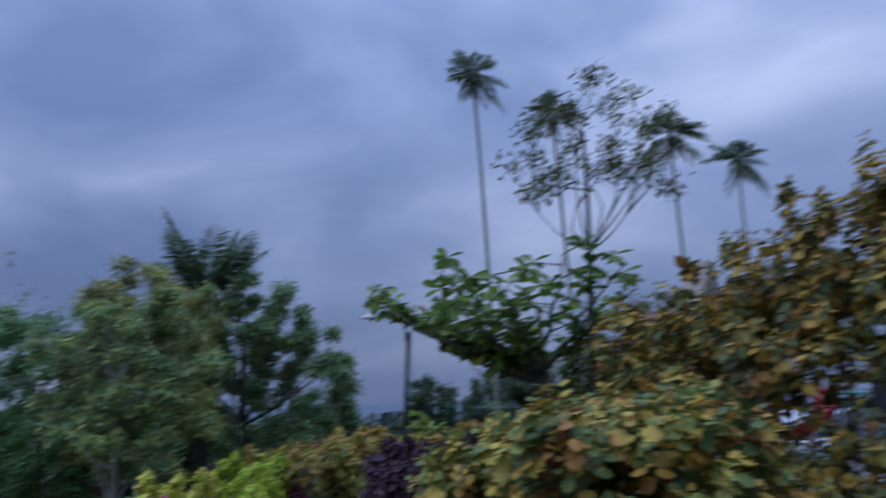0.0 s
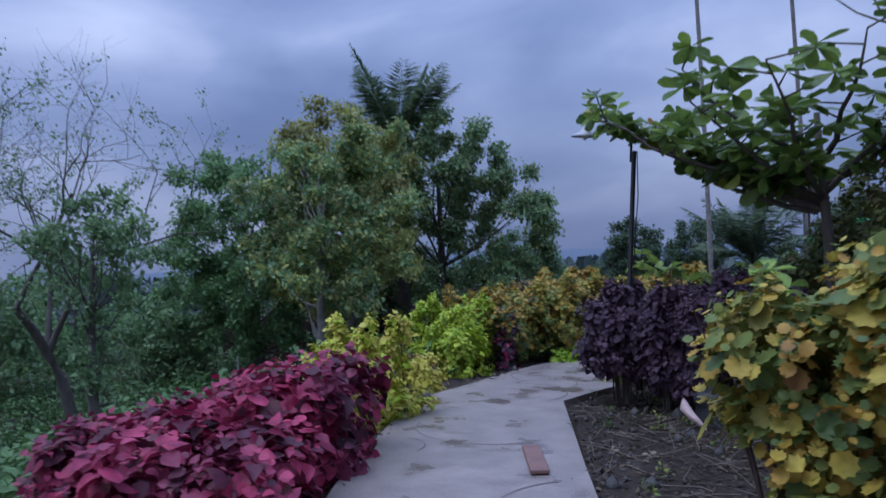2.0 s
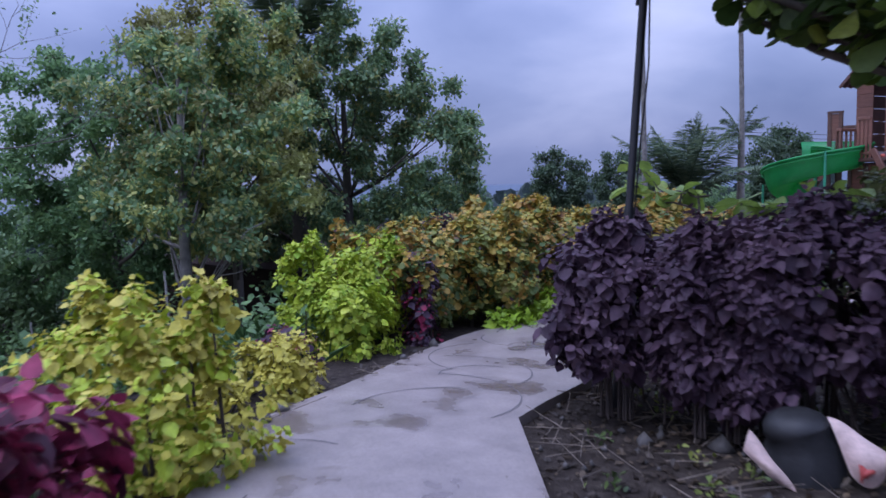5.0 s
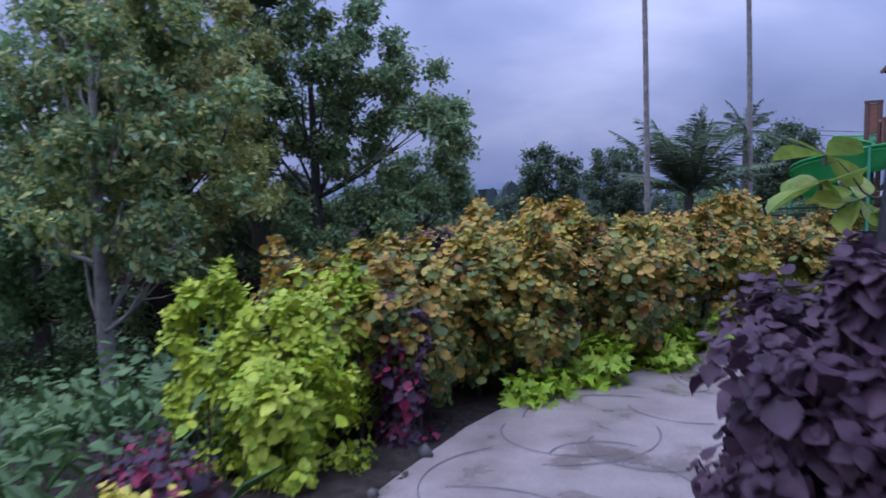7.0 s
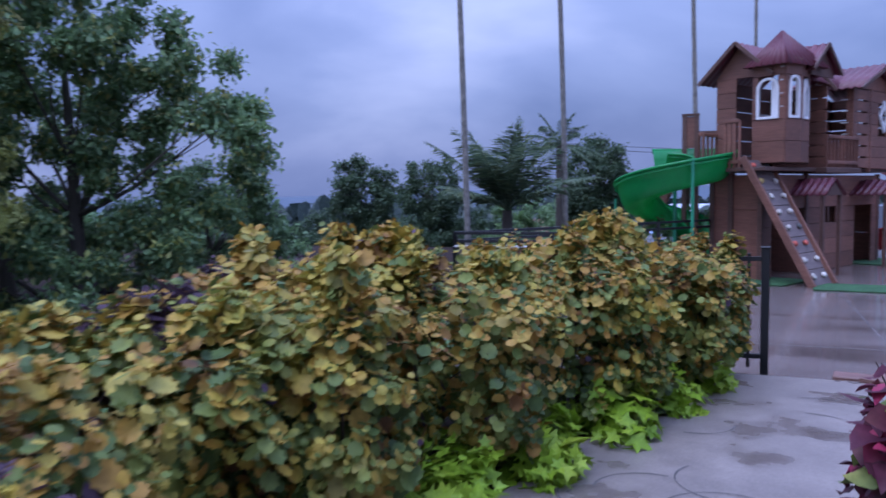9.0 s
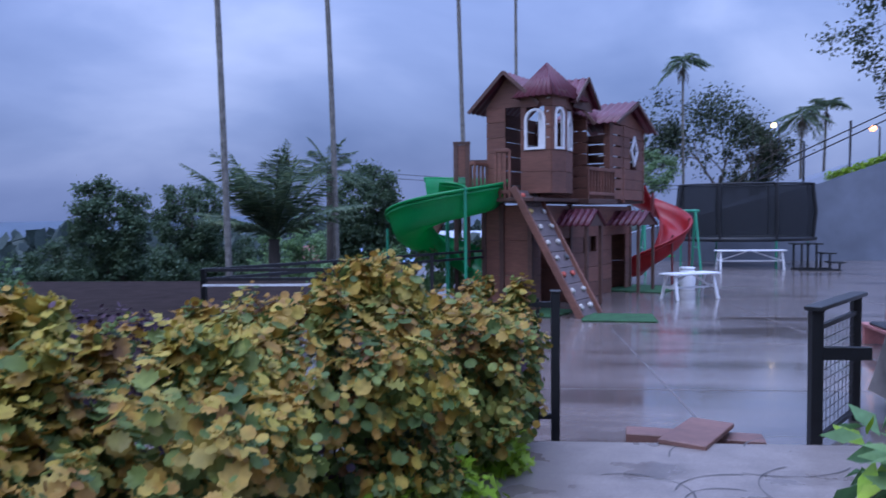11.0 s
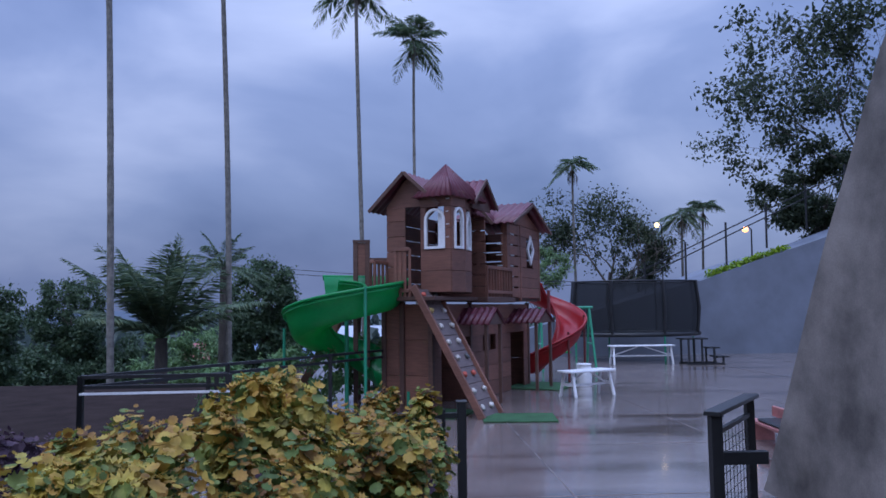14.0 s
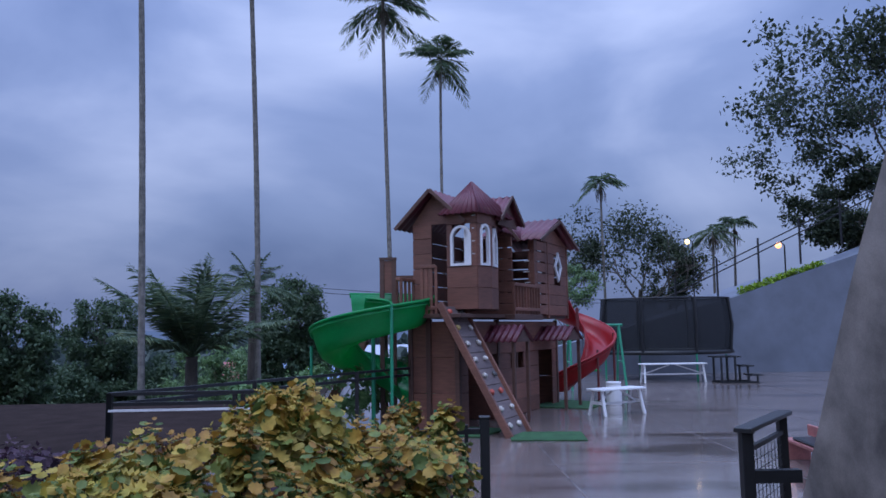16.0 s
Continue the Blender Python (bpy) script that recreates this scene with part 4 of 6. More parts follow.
tree("small_tree", 6.8, 46.9, -1.4, 7.2, [(0, 0, 4.4, 1.7, 1.7, 1.9)], SILHOUETTELEAF, 7000, 0.16, "leafy small tree under a lamp", 63, 0.13, None, OVAL, 50, 0.55)
tree("small_tree", 1.5, 46.9, -1.4, 6.5, [(0, 0, 3.3, 1.7, 1.7, 1.3)], DARKLEAF, 4500, 0.14, "low dark tree behind the play house", 64, 0.1, None, OVAL, 30, 0.4)
for k, (x, y, top) in enumerate([(3.9, 49.0, 8.1), (9.2, 47.0, 5.1), (10.9, 48.5, 5.6)]):
    palm("areca_palm", x, y, -1.4, top, 1.5, "short areca palm beyond the wall", 71 + k, 0.07, 14, 0.6, 0.38, (-0.3, 1.3))


# far woods and hills, a band of crowns beyond the fields
def far_woods():
    rng = np.random.RandomState(81)
    n = 26000
    brg = rng.uniform(-95, 110, n)
    d = rng.uniform(55, 170, n)
    x, y = -5 - np.sin(np.radians(brg)) * d, 8 + np.cos(np.radians(brg)) * d
    hump = 0.5 + 0.5 * wobble(np.stack([brg * 0.35, d * 0.05, d * 0], 1), 1.0, 82)
    z = -6.9 - 0.035 * (d - 55) + rng.uniform(0, 1, n) ** 0.7 * (2.8 + 2.6 * hump)
    at = np.stack([x, y, z], 1)
    # distance haze is mixed into the leaf and hill colours below
    m = leafy("far_woods_leaf", [(0.0, (0.035, 0.055, 0.05)), (1.0, (0.075, 0.105, 0.09))])
    ob = mesh_from("far_woods", *leaves(OVAL, at, rng.normal(size=at.shape), rng.normal(size=at.shape) + (0, 0, 1), rng.uniform(1.2, 3.0, n)), m)
    tagged(ob, "hazy belt of distant dark green woods", "woods", kind="stuff")
    hm = plain("hazy_hill", (0.10, 0.13, 0.17), 1.0, vary=0.12, scale=0.02, relief=0.0)
    a = np.radians(np.linspace(-100, 115, 150))
    top = -15 + 3 * np.sin(a * 3.1) + 2 * np.sin(a * 7.3 + 1)
    v = np.concatenate([np.stack([-5 - np.sin(a) * 520, 8 + np.cos(a) * 520, 0 * a - 32], 1), np.stack([-5 - np.sin(a) * 560, 8 + np.cos(a) * 560, top], 1)])
    i = np.arange(149)
    tagged(mesh_from("backdrop", v, np.stack([i, i + 1, i + 151, i + 150], 1), hm, smooth=True), "low blue hazy hills on the horizon", "hills", kind="structure")


far_woods()


# undergrowth and grass on the slope
def undergrowth():
    rng = np.random.RandomState(91)

    def spread(n, x0, x1, y0, y1, keep):
        p = np.stack([rng.uniform(x0, x1, n), rng.uniform(y0, y1, n)], 1)
        return np.array([(x, y, g(x, y)) for x, y in p if keep(x, y)])
    off = lambda x, y: side_of(LEFT, x, y) < -0.7
    P = spread(90000, -30, -5, -2, 22, lambda x, y: (y < 13.5 and off(x, y)) or (x < -11 and y >= 13.5))
    n = len(P)
    hgt = rng.uniform(0, 1, n) ** 1.4 * (0.25 + 0.6 * np.clip(wobble(P, 0.9, 92), 0, 1))
    P = P + np.stack([0 * hgt, 0 * hgt, hgt], 1)
    ob = mesh_from("undergrowth", *leaves(OVAL, P, rng.normal(size=P.shape) * (1, 1, 0.4) + (0, 0, 0.2), rng.normal(size=P.shape) * 0.4 + (0, 0, 1), rng.uniform(0.06, 0.14, n)), leafy("slope_weed_leaf", [(0.0, (0.045, 0.095, 0.035)), (0.6, (0.10, 0.195, 0.065)), (1.0, (0.17, 0.27, 0.09))], through_light=0.3))
    tagged(ob, "low green undergrowth covering the slope", "undergrowth", kind="stuff")
    P = spread(16000, -20, -4.5, -2, 13, lambda x, y: side_of(LEFT, x, y) < -0.5)
    n = len(P)
    ob = mesh_from("grass", *leaves((np.array([(0, 0, 0), (-.05, .4, .02), (0, 1, -.15), (.05, .4, .02)]), SPEAR[1]), P, rng.normal(size=P.shape) * (0.5, 0.5, 0.1) + (0, 0, 1), rng.normal(size=P.shape), rng.uniform(0.1, 0.3, n)), GRASS)
    tagged(ob, "rough wet grass on the slope", "grass", kind="stuff")


undergrowth()

# ---- play yard: house ----
def boards(name, colour, vary=0.25):
    m, nt, b = material(name)
    oi = nt.nodes.new("ShaderNodeObjectInfo")
    grain = noise_tex(nt, 9, 6, 0.65, (0.6, 0.6, 6))
    stain = noise_tex(nt, 1.6, 4)
    c = ramp(nt, grain, [(0.3, tuple(v * (1 - vary) for v in colour)), (0.7, tuple(v * (1 + vary) for v in colour))])
    c = mixed(nt, c, ramp(nt, stain, [(0.3, (0.6, 0.6, 0.62)), (0.65, (1.1, 1.1, 1.1))]), 0.8, "MULTIPLY")
    c = mixed(nt, c, ramp(nt, oi.outputs["Random"], [(0.0, (0.8, 0.8, 0.8)), (1.0, (1.12, 1.1, 1.08))]), 1.0, "MULTIPLY")
    nt.links.new(c, b.inputs["Base Color"])
    b.inputs["Roughness"].default_value = 0.55
    bump(nt, b, grain, 0.3, 0.004)
    return m


BROWN = boards("brown_painted_board", (0.20, 0.085, 0.058))
BROWN2 = boards("dark_brown_board", (0.12, 0.06, 0.045))
GREYBOARD = boards("worn_climbing_board", (0.16, 0.12, 0.115))
ROOFRED = plain("maroon_corrugated_sheet", (0.125, 0.022, 0.034), 0.45, vary=0.18, scale=2, relief=0.1)
WHITE = plain("white_paint", (0.75, 0.75, 0.76), 0.5, vary=0.08)
BLACK = plain("black_painted_steel", (0.012, 0.013, 0.015), 0.4, vary=0.3)
GREENPL = plain("green_plastic", (0.014, 0.40, 0.12), 0.3, vary=0.15, scale=2, relief=0.03)
GREENST = plain("green_painted_steel", (0.02, 0.26, 0.14), 0.45, vary=0.15)
REDPL = plain("red_plastic", (0.42, 0.02, 0.025), 0.32, vary=0.15, scale=2, relief=0.03)


def let_light_through(m, share):
    """Thin moulded plastic: part of the light shines through the wall."""
    nt = m.node_tree
    b = next(n for n in nt.nodes if n.type == "BSDF_PRINCIPLED")
    tr, mx = nt.nodes.new("ShaderNodeBsdfTranslucent"), nt.nodes.new("ShaderNodeMixShader")
    nt.links.new(b.inputs["Base Color"].links[0].from_socket, tr.inputs["Color"])
    mx.inputs["Fac"].default_value = share
    nt.links.new(b.outputs["BSDF"], mx.inputs[1])
    nt.links.new(tr.outputs["BSDF"], mx.inputs[2])
    nt.links.new(mx.outputs["Shader"], nt.nodes["Material Output"].inputs["Surface"])


let_light_through(GREENPL, 0.5)
let_light_through(REDPL, 0.3)
TURF = plain("artificial_turf", (0.03, 0.10, 0.035), 0.95, vary=0.35, scale=5, relief=0.8, detail_scale=200)
DARKNET = plain("black_net", (0.012, 0.014, 0.017), 0.8, vary=0.2)

HOUSE = on_yard(-5.77, 22.5, -28.2) @ Matrix.Diagonal((1.276, 1.218, 1.28, 1))
house = empty("play_house", HOUSE)
tagged(house, "two-storey brown timber play house with maroon roofs", "play house")


def board_wall(axis, at, a0, a1, z0, z1, holes=(), thick=0.03, pitch=0.3, gap=0.006, mat=None, slits=()):
    """A wall of horizontal boards along u or v at the given place, cut round its openings (a0, a1, z0, z1)."""
    z = z0
    while z < z1 - 0.01:
        top = min(z + pitch, z1)
        spans = [(a0, a1)]
        for h0, h1, hz0, hz1 in holes:
            if hz0 < top - 0.02 and hz1 > z + 0.02:
                spans = [s for p, q in spans for s in ((p, min(q, h0)), (max(p, h1), q)) if s[1] - s[0] > 0.01]
        for p, q in spans:
            if axis == "u":
                bm = box(p, q, at - thick / 2, at + thick / 2, z + gap / 2, top - gap / 2, None, 0.003)
            else:
                bm = box(at - thick / 2, at + thick / 2, p, q, z + gap / 2, top - gap / 2, None, 0.003)
            part("board", bm, mat or BROWN, house)
        z = top


# ground floor
board_wall("u", -0.30, 0.06, 0.80, 0.0, 1.5, pitch=0.5)
board_wall("v", 0.06, -0.27, 4.0, 0.0, 1.5, pitch=0.5)
board_wall("v", 0.80, -0.27, 4.0, 0.0, 1.5, [(0.0, 1.1, 0.0, 1.0), (1.65, 2.25, 0.75, 1.0), (3.0, 3.75, 0.0, 1.0)], pitch=0.25)
board_wall("u", 4.0, 0.06, 0.80, 0.0, 1.5, pitch=0.5)
board_wall("u", 1.14, 0.08, 0.78, 0.0, 1.5, pitch=0.5)
for u, v in ((0.80, -0.31), (0.80, 1.12), (0.80, 4.02), (0.06, -0.31), (0.36, -0.33)):
    part("post", box(u - 0.035, u + 0.035, v - 0.035, v + 0.035, 0, 1.52, None, 0.006), BROWN2, house)
part("window_bar", box(0.785, 0.815, 1.93, 1.97, 0.75, 1.0), BROWN2, house)
# upper floor deck
part("deck", box(-0.02, 1.0, -0.62, 4.05, 1.545, 1.60, None, 0.006), BROWN2, house)
part("balcony_floor", box(0.8, 1.16, 1.0, 2.3, 1.521, 1.601, None, 0.006), BROWN2, house)

# left room with door, gable front
board_wall("u", -0.10, 0.0, 0.66, 1.6, 2.9, [(0.31, 0.60, 1.6, 2.8)], pitch=0.22)
board_wall("v", 0.0, -0.08, 1.6, 1.6, 2.9, pitch=0.22, gap=0.012)
board_wall("u", 1.6, 0.02, 0.9, 1.6, 2.9, pitch=0.18, gap=0.02)


def gable(name, axis, at, a0, a1, z0, peak_at, z1, mat=BROWN):
    bm = prism([(a0, z0), (a1, z0), (peak_at, z1)], at - 0.012, at + 0.012, "x" if axis == "v" else "y")
    part(name, bm, mat, house)


gable("gable_board", "u", -0.10, -0.02, 0.76, 2.9, 0.36, 3.36)


def corrugated(name, p00, p10, p01, p11, waves, parent=None, mat=None, thick=0.012, amp=0.014):
    """A corrugated sheet over four corners: p00 to p10 runs along the eave, p00 to p01 up the slope."""
    p00, p10, p01, p11 = (np.array(p, dtype=float) for p in (p00, p10, p01, p11))
    nrm = np.cross(p10 - p00, p01 - p00)
    nrm /= np.linalg.norm(nrm)
    if nrm[2] < 0:
        nrm = -nrm
    n = waves * 6
    s = np.linspace(0, 1, n + 1)
    lift = amp * np.sin(s * waves * 2 * np.pi)
    lo = p00 + (p10 - p00) * s[:, None] + nrm * lift[:, None]
    hi = p01 + (p11 - p01) * s[:, None] + nrm * lift[:, None]
    v = np.concatenate([lo, hi, lo - nrm * thick, hi - nrm * thick])
    i = np.arange(n)
    k = n + 1
    f = np.concatenate([np.stack([i, i + 1, i + 1 + k, i + k], 1), np.stack([i + 2 * k, i + 3 * k, i + 1 + 3 * k, i + 1 + 2 * k], 1), np.stack([i, i + 2 * k, i + 1 + 2 * k, i + 1], 1), np.stack([i + k, i + 1 + k, i + 1 + 3 * k, i + 3 * k], 1)])
    return mesh_from(name, v, f, mat or ROOFRED, parent or house, smooth=False)


# left room roof: ridge running back, with a small cross gable behind the bay
corrugated("roof_sheet", (-0.22, -0.26, 2.86), (-0.22, 1.6, 2.86), (0.36, -0.26, 3.40), (0.36, 1.6, 3.40), 12)
corrugated("roof_sheet", (0.92, -0.26, 2.90), (0.92, 1.6, 2.90), (0.36, -0.26, 3.40), (0.36, 1.6, 3.40), 12)
corrugated("roof_sheet", (0.45, 0.30, 2.96), (1.24, 0.30, 2.96), (0.45, 0.78, 3.36), (1.24, 0.78, 3.36), 7)
corrugated("roof_sheet", (0.45, 1.26, 2.96), (1.24, 1.26, 2.96), (0.45, 0.78, 3.36), (1.24, 0.78, 3.36), 7)
gable("gable_board", "v", 1.15, 0.38, 1.18, 2.9, 0.78, 3.31, BROWN2)
for a, b in (((-0.22, -0.27, 2.85), (0.36, -0.27, 3.39)), ((0.92, -0.27, 2.89), (0.36, -0.27, 3.39)), ((1.25, 0.29, 2.95), (1.25, 0.78, 3.35)), ((1.25, 1.27, 2.95), (1.25, 0.78, 3.35))):
    part("barge_board", beam(a, b, 0.02, 0.05), BROWN2, house)

# bay tower
BAY = [(0.62, 0.0), (0.62, -0.22), (1.08, -0.22), (1.15, 0.10), (1.08, 0.52), (0.9, 0.95)]


def bay_face(p, q, z0, z1, holes=()):
    """Boards between two plan corners, with openings given along the face."""
    p, q = Vector((*p, 0)), Vector((*q, 0))
    d = q - p
    m = Matrix.Translation(p) @ Matrix.Rotation(math.atan2(d.y, d.x), 4, "Z")
    z = z0
    while z < z1 - 0.01:
        top = min(z + 0.3, z1)
        spans = [(0, d.length)]
        for h0, h1, hz0, hz1 in holes:
            if hz0 < top - 0.02 and hz1 > z + 0.02:
                spans = [s for a, b in spans for s in ((a, min(b, h0)), (max(a, h1), b)) if s[1] - s[0] > 0.01]
        for a, b in spans:
            part("board", box(a, b, -0.013, 0.013, z + 0.003, top - 0.003, m, 0.003), BROWN, house)
        z = top
    return m


def arch_frame(m, a0, a1, z0, z1, pointed=False, width=0.034):
    """A white window surround, round or pointed at the top."""
    c, r = (a0 + a1) / 2, (a1 - a0) / 2
    pts = [(a0, z0), (a0, z1 - r)]
    if pointed:
        pts += [(c, z1 + r * 0.4)]
    else:
        pts += [(c - r * math.cos(t), z1 - r + r * math.sin(t)) for t in np.linspace(0.3, math.pi - 0.3, 7)]
    pts += [(a1, z1 - r), (a1, z0)]
    bm = bmesh.new()
    k = len(pts)

    def shrink(p):
        return (c + (p[0] - c) * (1 - width / r), z0 + width + (p[1] - z0) * (1 - 2 * width / (z1 - z0)))
    rings = []
    for y in (-0.035, 0.016):
        rings.append([bm.verts.new((x, y, z)) for x, z in pts])
        rings.append([bm.verts.new((shrink(p)[0], y, shrink(p)[1])) for p in pts])
    fo, fi, bo, bi = rings
    for i in range(k):
        j = (i + 1) % k
        for quad in ((fo[i], fo[j], fi[j], fi[i]), (bo[i], bi[i], bi[j], bo[j]), (fo[i], bo[i], bo[j], fo[j]), (fi[i], fi[j], bi[j], bi[i])):
            bm.faces.new(quad)
    bmesh.ops.transform(bm, verts=bm.verts, matrix=m)
    return part("window_frame", bm, WHITE, house, "white painted window surround")


m1 = bay_face(BAY[1], BAY[2], 1.66, 3.1, [(0.08, 0.36, 2.30, 2.78)])
bay_window = arch_frame(m1, 0.06, 0.38, 2.27, 2.84)
part("window_shutter", box(0.25, 0.36, 0.03, 0.045, 2.30, 2.78, m1), WHITE, bay_window, "white inner shutter panel")
m2 = bay_face(BAY[2], BAY[3], 1.66, 3.1, [(0.09, 0.25, 2.30, 2.78)])
arch_frame(m2, 0.06, 0.28, 2.27, 2.86)
m3 = bay_face(BAY[3], BAY[4], 1.66, 3.1, [(0.10, 0.32, 2.30, 2.74)])
arch_frame(m3, 0.08, 0.34, 2.27, 2.78, True)
bay_face(BAY[0], BAY[1], 1.66, 3.1)
bay_face(BAY[4], BAY[5], 1.66, 3.1)
bm = bmesh.new()
add_floor = [bm.verts.new((u, v, 1.655)) for u, v in BAY]
bm.faces.new(add_floor)
part("bay_floor", bm, BROWN2, house)
bm = bmesh.new()
tip = (0.83, 0.2, 3.54)
rim = [(0.53, -0.35, 3.0), (1.16, -0.35, 3.0), (1.30, 0.74, 3.0), (0.56, 0.74, 3.0)]
for i in range(4):
    a, b = rim[i], rim[(i + 1) % 4]
    corrugated("roof_sheet", a, b, tuple(np.array(tip) * 0.985 + np.array(a) * 0.015), tuple(np.array(tip) * 0.985 + np.array(b) * 0.015), 7, amp=0.008)
bm.free()

# right room: open window to the balcony, diamond window, crossed gables
board_wall("u", 2.2, 0.50, 1.0, 1.6, 2.88, [(0.55, 0.96, 2.06, 2.78)], pitch=0.18, gap=0.006)
board_wall("u", 2.2, 1.0, 1.05, 1.6, 2.88, pitch=0.18, gap=0.006)
board_wall("v", 1.05, 2.2, 2.35, 1.6, 2.88, pitch=0.18, gap=0.006)
board_wall("v", 1.05, 2.35, 2.75, 1.6, 2.88, pitch=0.18, gap=0.03)
board_wall("v", 1.05, 2.75, 4.0, 1.6, 2.88, [(3.25, 3.6, 2.27, 2.65)], pitch=0.18, gap=0.006)
board_wall("u", 4.0, 0.0, 1.05, 1.6, 2.88, pitch=0.18, gap=0.022)
board_wall("v", 0.0, 1.6, 4.0, 1.6, 2.88, pitch=0.18, gap=0.012)
gable("gable_board", "u", 2.2, 0.36, 0.84, 2.88, 0.60, 3.14)
gable("gable_board", "v", 1.05, 2.2, 4.0, 2.88, 3.1, 3.18)
for u, v in ((1.05, 2.2), (1.05, 4.0), (0.56, 2.2), (1.05, 2.9)):
    part("post", box(u - 0.025, u + 0.025, v - 0.025, v + 0.025, 1.55, 2.88, None, 0.004), BROWN, house)
# raised pale strips, coloured like sky light showing through gaps between boards
SKYGAP = plain("pale_sky_gap", (0.55, 0.55, 0.56), 0.6, vary=0.3, scale=20)
rngf = np.random.RandomState(44)
for k in range(6):
    z = 1.78 + 0.18 * k
    l = rngf.uniform(0.06, 0.12, 3)
    part("joint_filler", box(0.98 - l[0], 0.985, 2.176, 2.19, z - 0.009, z + 0.009), SKYGAP, house)
    part("joint_filler", box(1.062, 1.074, 2.36, 2.36 + l[1] * 1.6, z - 0.009, z + 0.009), SKYGAP, house)
    if k > 1:
        part("joint_filler", box(0.395, 0.395 + l[2] * 0.5, -0.02, -0.012, z + 0.28, z + 0.296, m1), SKYGAP, house)
bm = bmesh.new()
c = (3.42, 2.46)
ro = [(c[0] - 0.2, c[1]), (c[0], c[1] - 0.27), (c[0] + 0.2, c[1]), (c[0], c[1] + 0.27)]
ri = [(c[0] + (a - c[0]) * 0.62, c[1] + (b - c[1]) * 0.62) for a, b in ro]
for i in range(4):
    j = (i + 1) % 4
    q = [(1.07, *ro[i]), (1.07, *ro[j]), (1.07, *ri[j]), (1.07, *ri[i])]
    w = [(1.10, *ro[i]), (1.10, *ro[j]), (1.10, *ri[j]), (1.10, *ri[i])]
    vs = [bm.verts.new(p) for p in q + w]
    for f in ((0, 1, 2, 3), (4, 7, 6, 5), (0, 4, 5, 1), (1, 5, 6, 2), (2, 6, 7, 3), (3, 7, 4, 0)):
        bm.faces.new([vs[k] for k in f])
part("diamond_window", bm, WHITE, house, "white diamond-shaped window frame")
corrugated("roof_sheet", (0.0, 2.0, 2.84), (1.25, 2.0, 2.84), (0.0, 3.1, 3.29), (1.25, 3.1, 3.29), 10)
corrugated("roof_sheet", (0.0, 4.2, 2.84), (1.25, 4.2, 2.84), (0.0, 3.1, 3.29), (1.25, 3.1, 3.29), 10)
corrugated("roof_sheet", (0.30, 1.95, 2.84), (0.30, 2.9, 2.84), (0.60, 1.95, 3.22), (0.60, 2.9, 3.22), 6)
corrugated("roof_sheet", (0.90, 1.95, 2.84), (0.90, 2.9, 2.84), (0.60, 1.95, 3.22), (0.60, 2.9, 3.22), 6)
for a, b in (((1.26, 1.99, 2.81), (1.26, 3.1, 3.24)), ((1.26, 4.21, 2.81), (1.26, 3.1, 3.24)), ((0.29, 1.94, 2.82), (0.60, 1.94, 3.20)), ((0.91, 1.94, 2.82), (0.60, 1.94, 3.20))):
    part("barge_board", beam(a, b, 0.02, 0.05), BROWN2, house)


def railing(a, b, z0, z1, n, mat=BROWN):
    a, b = Vector(a), Vector(b)
    part("rail", beam((a.x, a.y, z1), (b.x, b.y, z1), 0.05, 0.05, 0.005), mat, house)
    part("rail", beam((a.x, a.y, z0 + 0.08), (b.x, b.y, z0 + 0.08), 0.05, 0.05, 0.005), mat, house)
    for i in range(n):
        p = a.lerp(b, i / (n - 1))
        part("baluster", box(p.x - 0.02, p.x + 0.02, p.y - 0.012, p.y + 0.012, z0, z1, None, 0.003), mat, house)


railing((1.13, 1.05), (1.13, 2.2), 1.6, 2.06, 10)
railing((0.40, -0.60), (0.62, -0.60), 1.6, 2.25, 4)
railing((0.0, -0.60), (0.06, -0.60), 1.6, 2.1, 2)
railing((0.0, -0.6), (0.0, -0.12), 1.6, 2.1, 5)

# small gabled awnings over the door and the low window
for v0, v1, zt, uo in ((2.75, 3.75, 1.42, 1.42), (0.50, 1.25, 1.44, 1.36)):
    vm = (v0 + v1) / 2
    corrugated("awning_sheet", (0.78, v0, zt - 0.24), (uo, v0, zt - 0.24), (0.78, vm, zt), (uo, vm, zt), 6)
    corrugated("awning_sheet", (0.78, v1, zt - 0.24), (uo, v1, zt - 0.24), (0.78, vm, zt), (uo, vm, zt), 6)
    gable("awning_gable", "v", uo - 0.05, v0 + 0.03, v1 - 0.03, zt - 0.25, vm, zt - 0.03, BROWN2)
    for v in (v0 + 0.08, v1 - 0.08):
        part("awning_post", box(uo - 0.10, uo - 0.05, v - 0.025, v + 0.025, 0, zt - 0.22, None, 0.004), BROWN2, house)

# climbing ramp with holds
ramp_top, ramp_foot = Vector((0.71, -0.62, 1.70)), Vector((1.66, -0.62, 0.0))
slope = ramp_foot - ramp_top
for v in (-0.64, 0.04):
    part("ramp_rail", beam((0.69, v, 1.74), (1.68, v, 0.0), 0.05, 0.10, 0.006), BROWN, house)
for i in range(8):
    p = ramp_top + slope * ((i + 0.5) / 8)
    part("ramp_board", box(-slope.length / 16 + 0.004, slope.length / 16 - 0.004, -0.31, 0.31, -0.012, 0.012, Matrix.Translation(p + Vector((0, 0.32, 0))) @ Matrix.Rotation(math.atan2(-slope.z, slope.x), 4, "Y"), 0.003), GREYBOARD, house)
rng = np.random.RandomState(5)
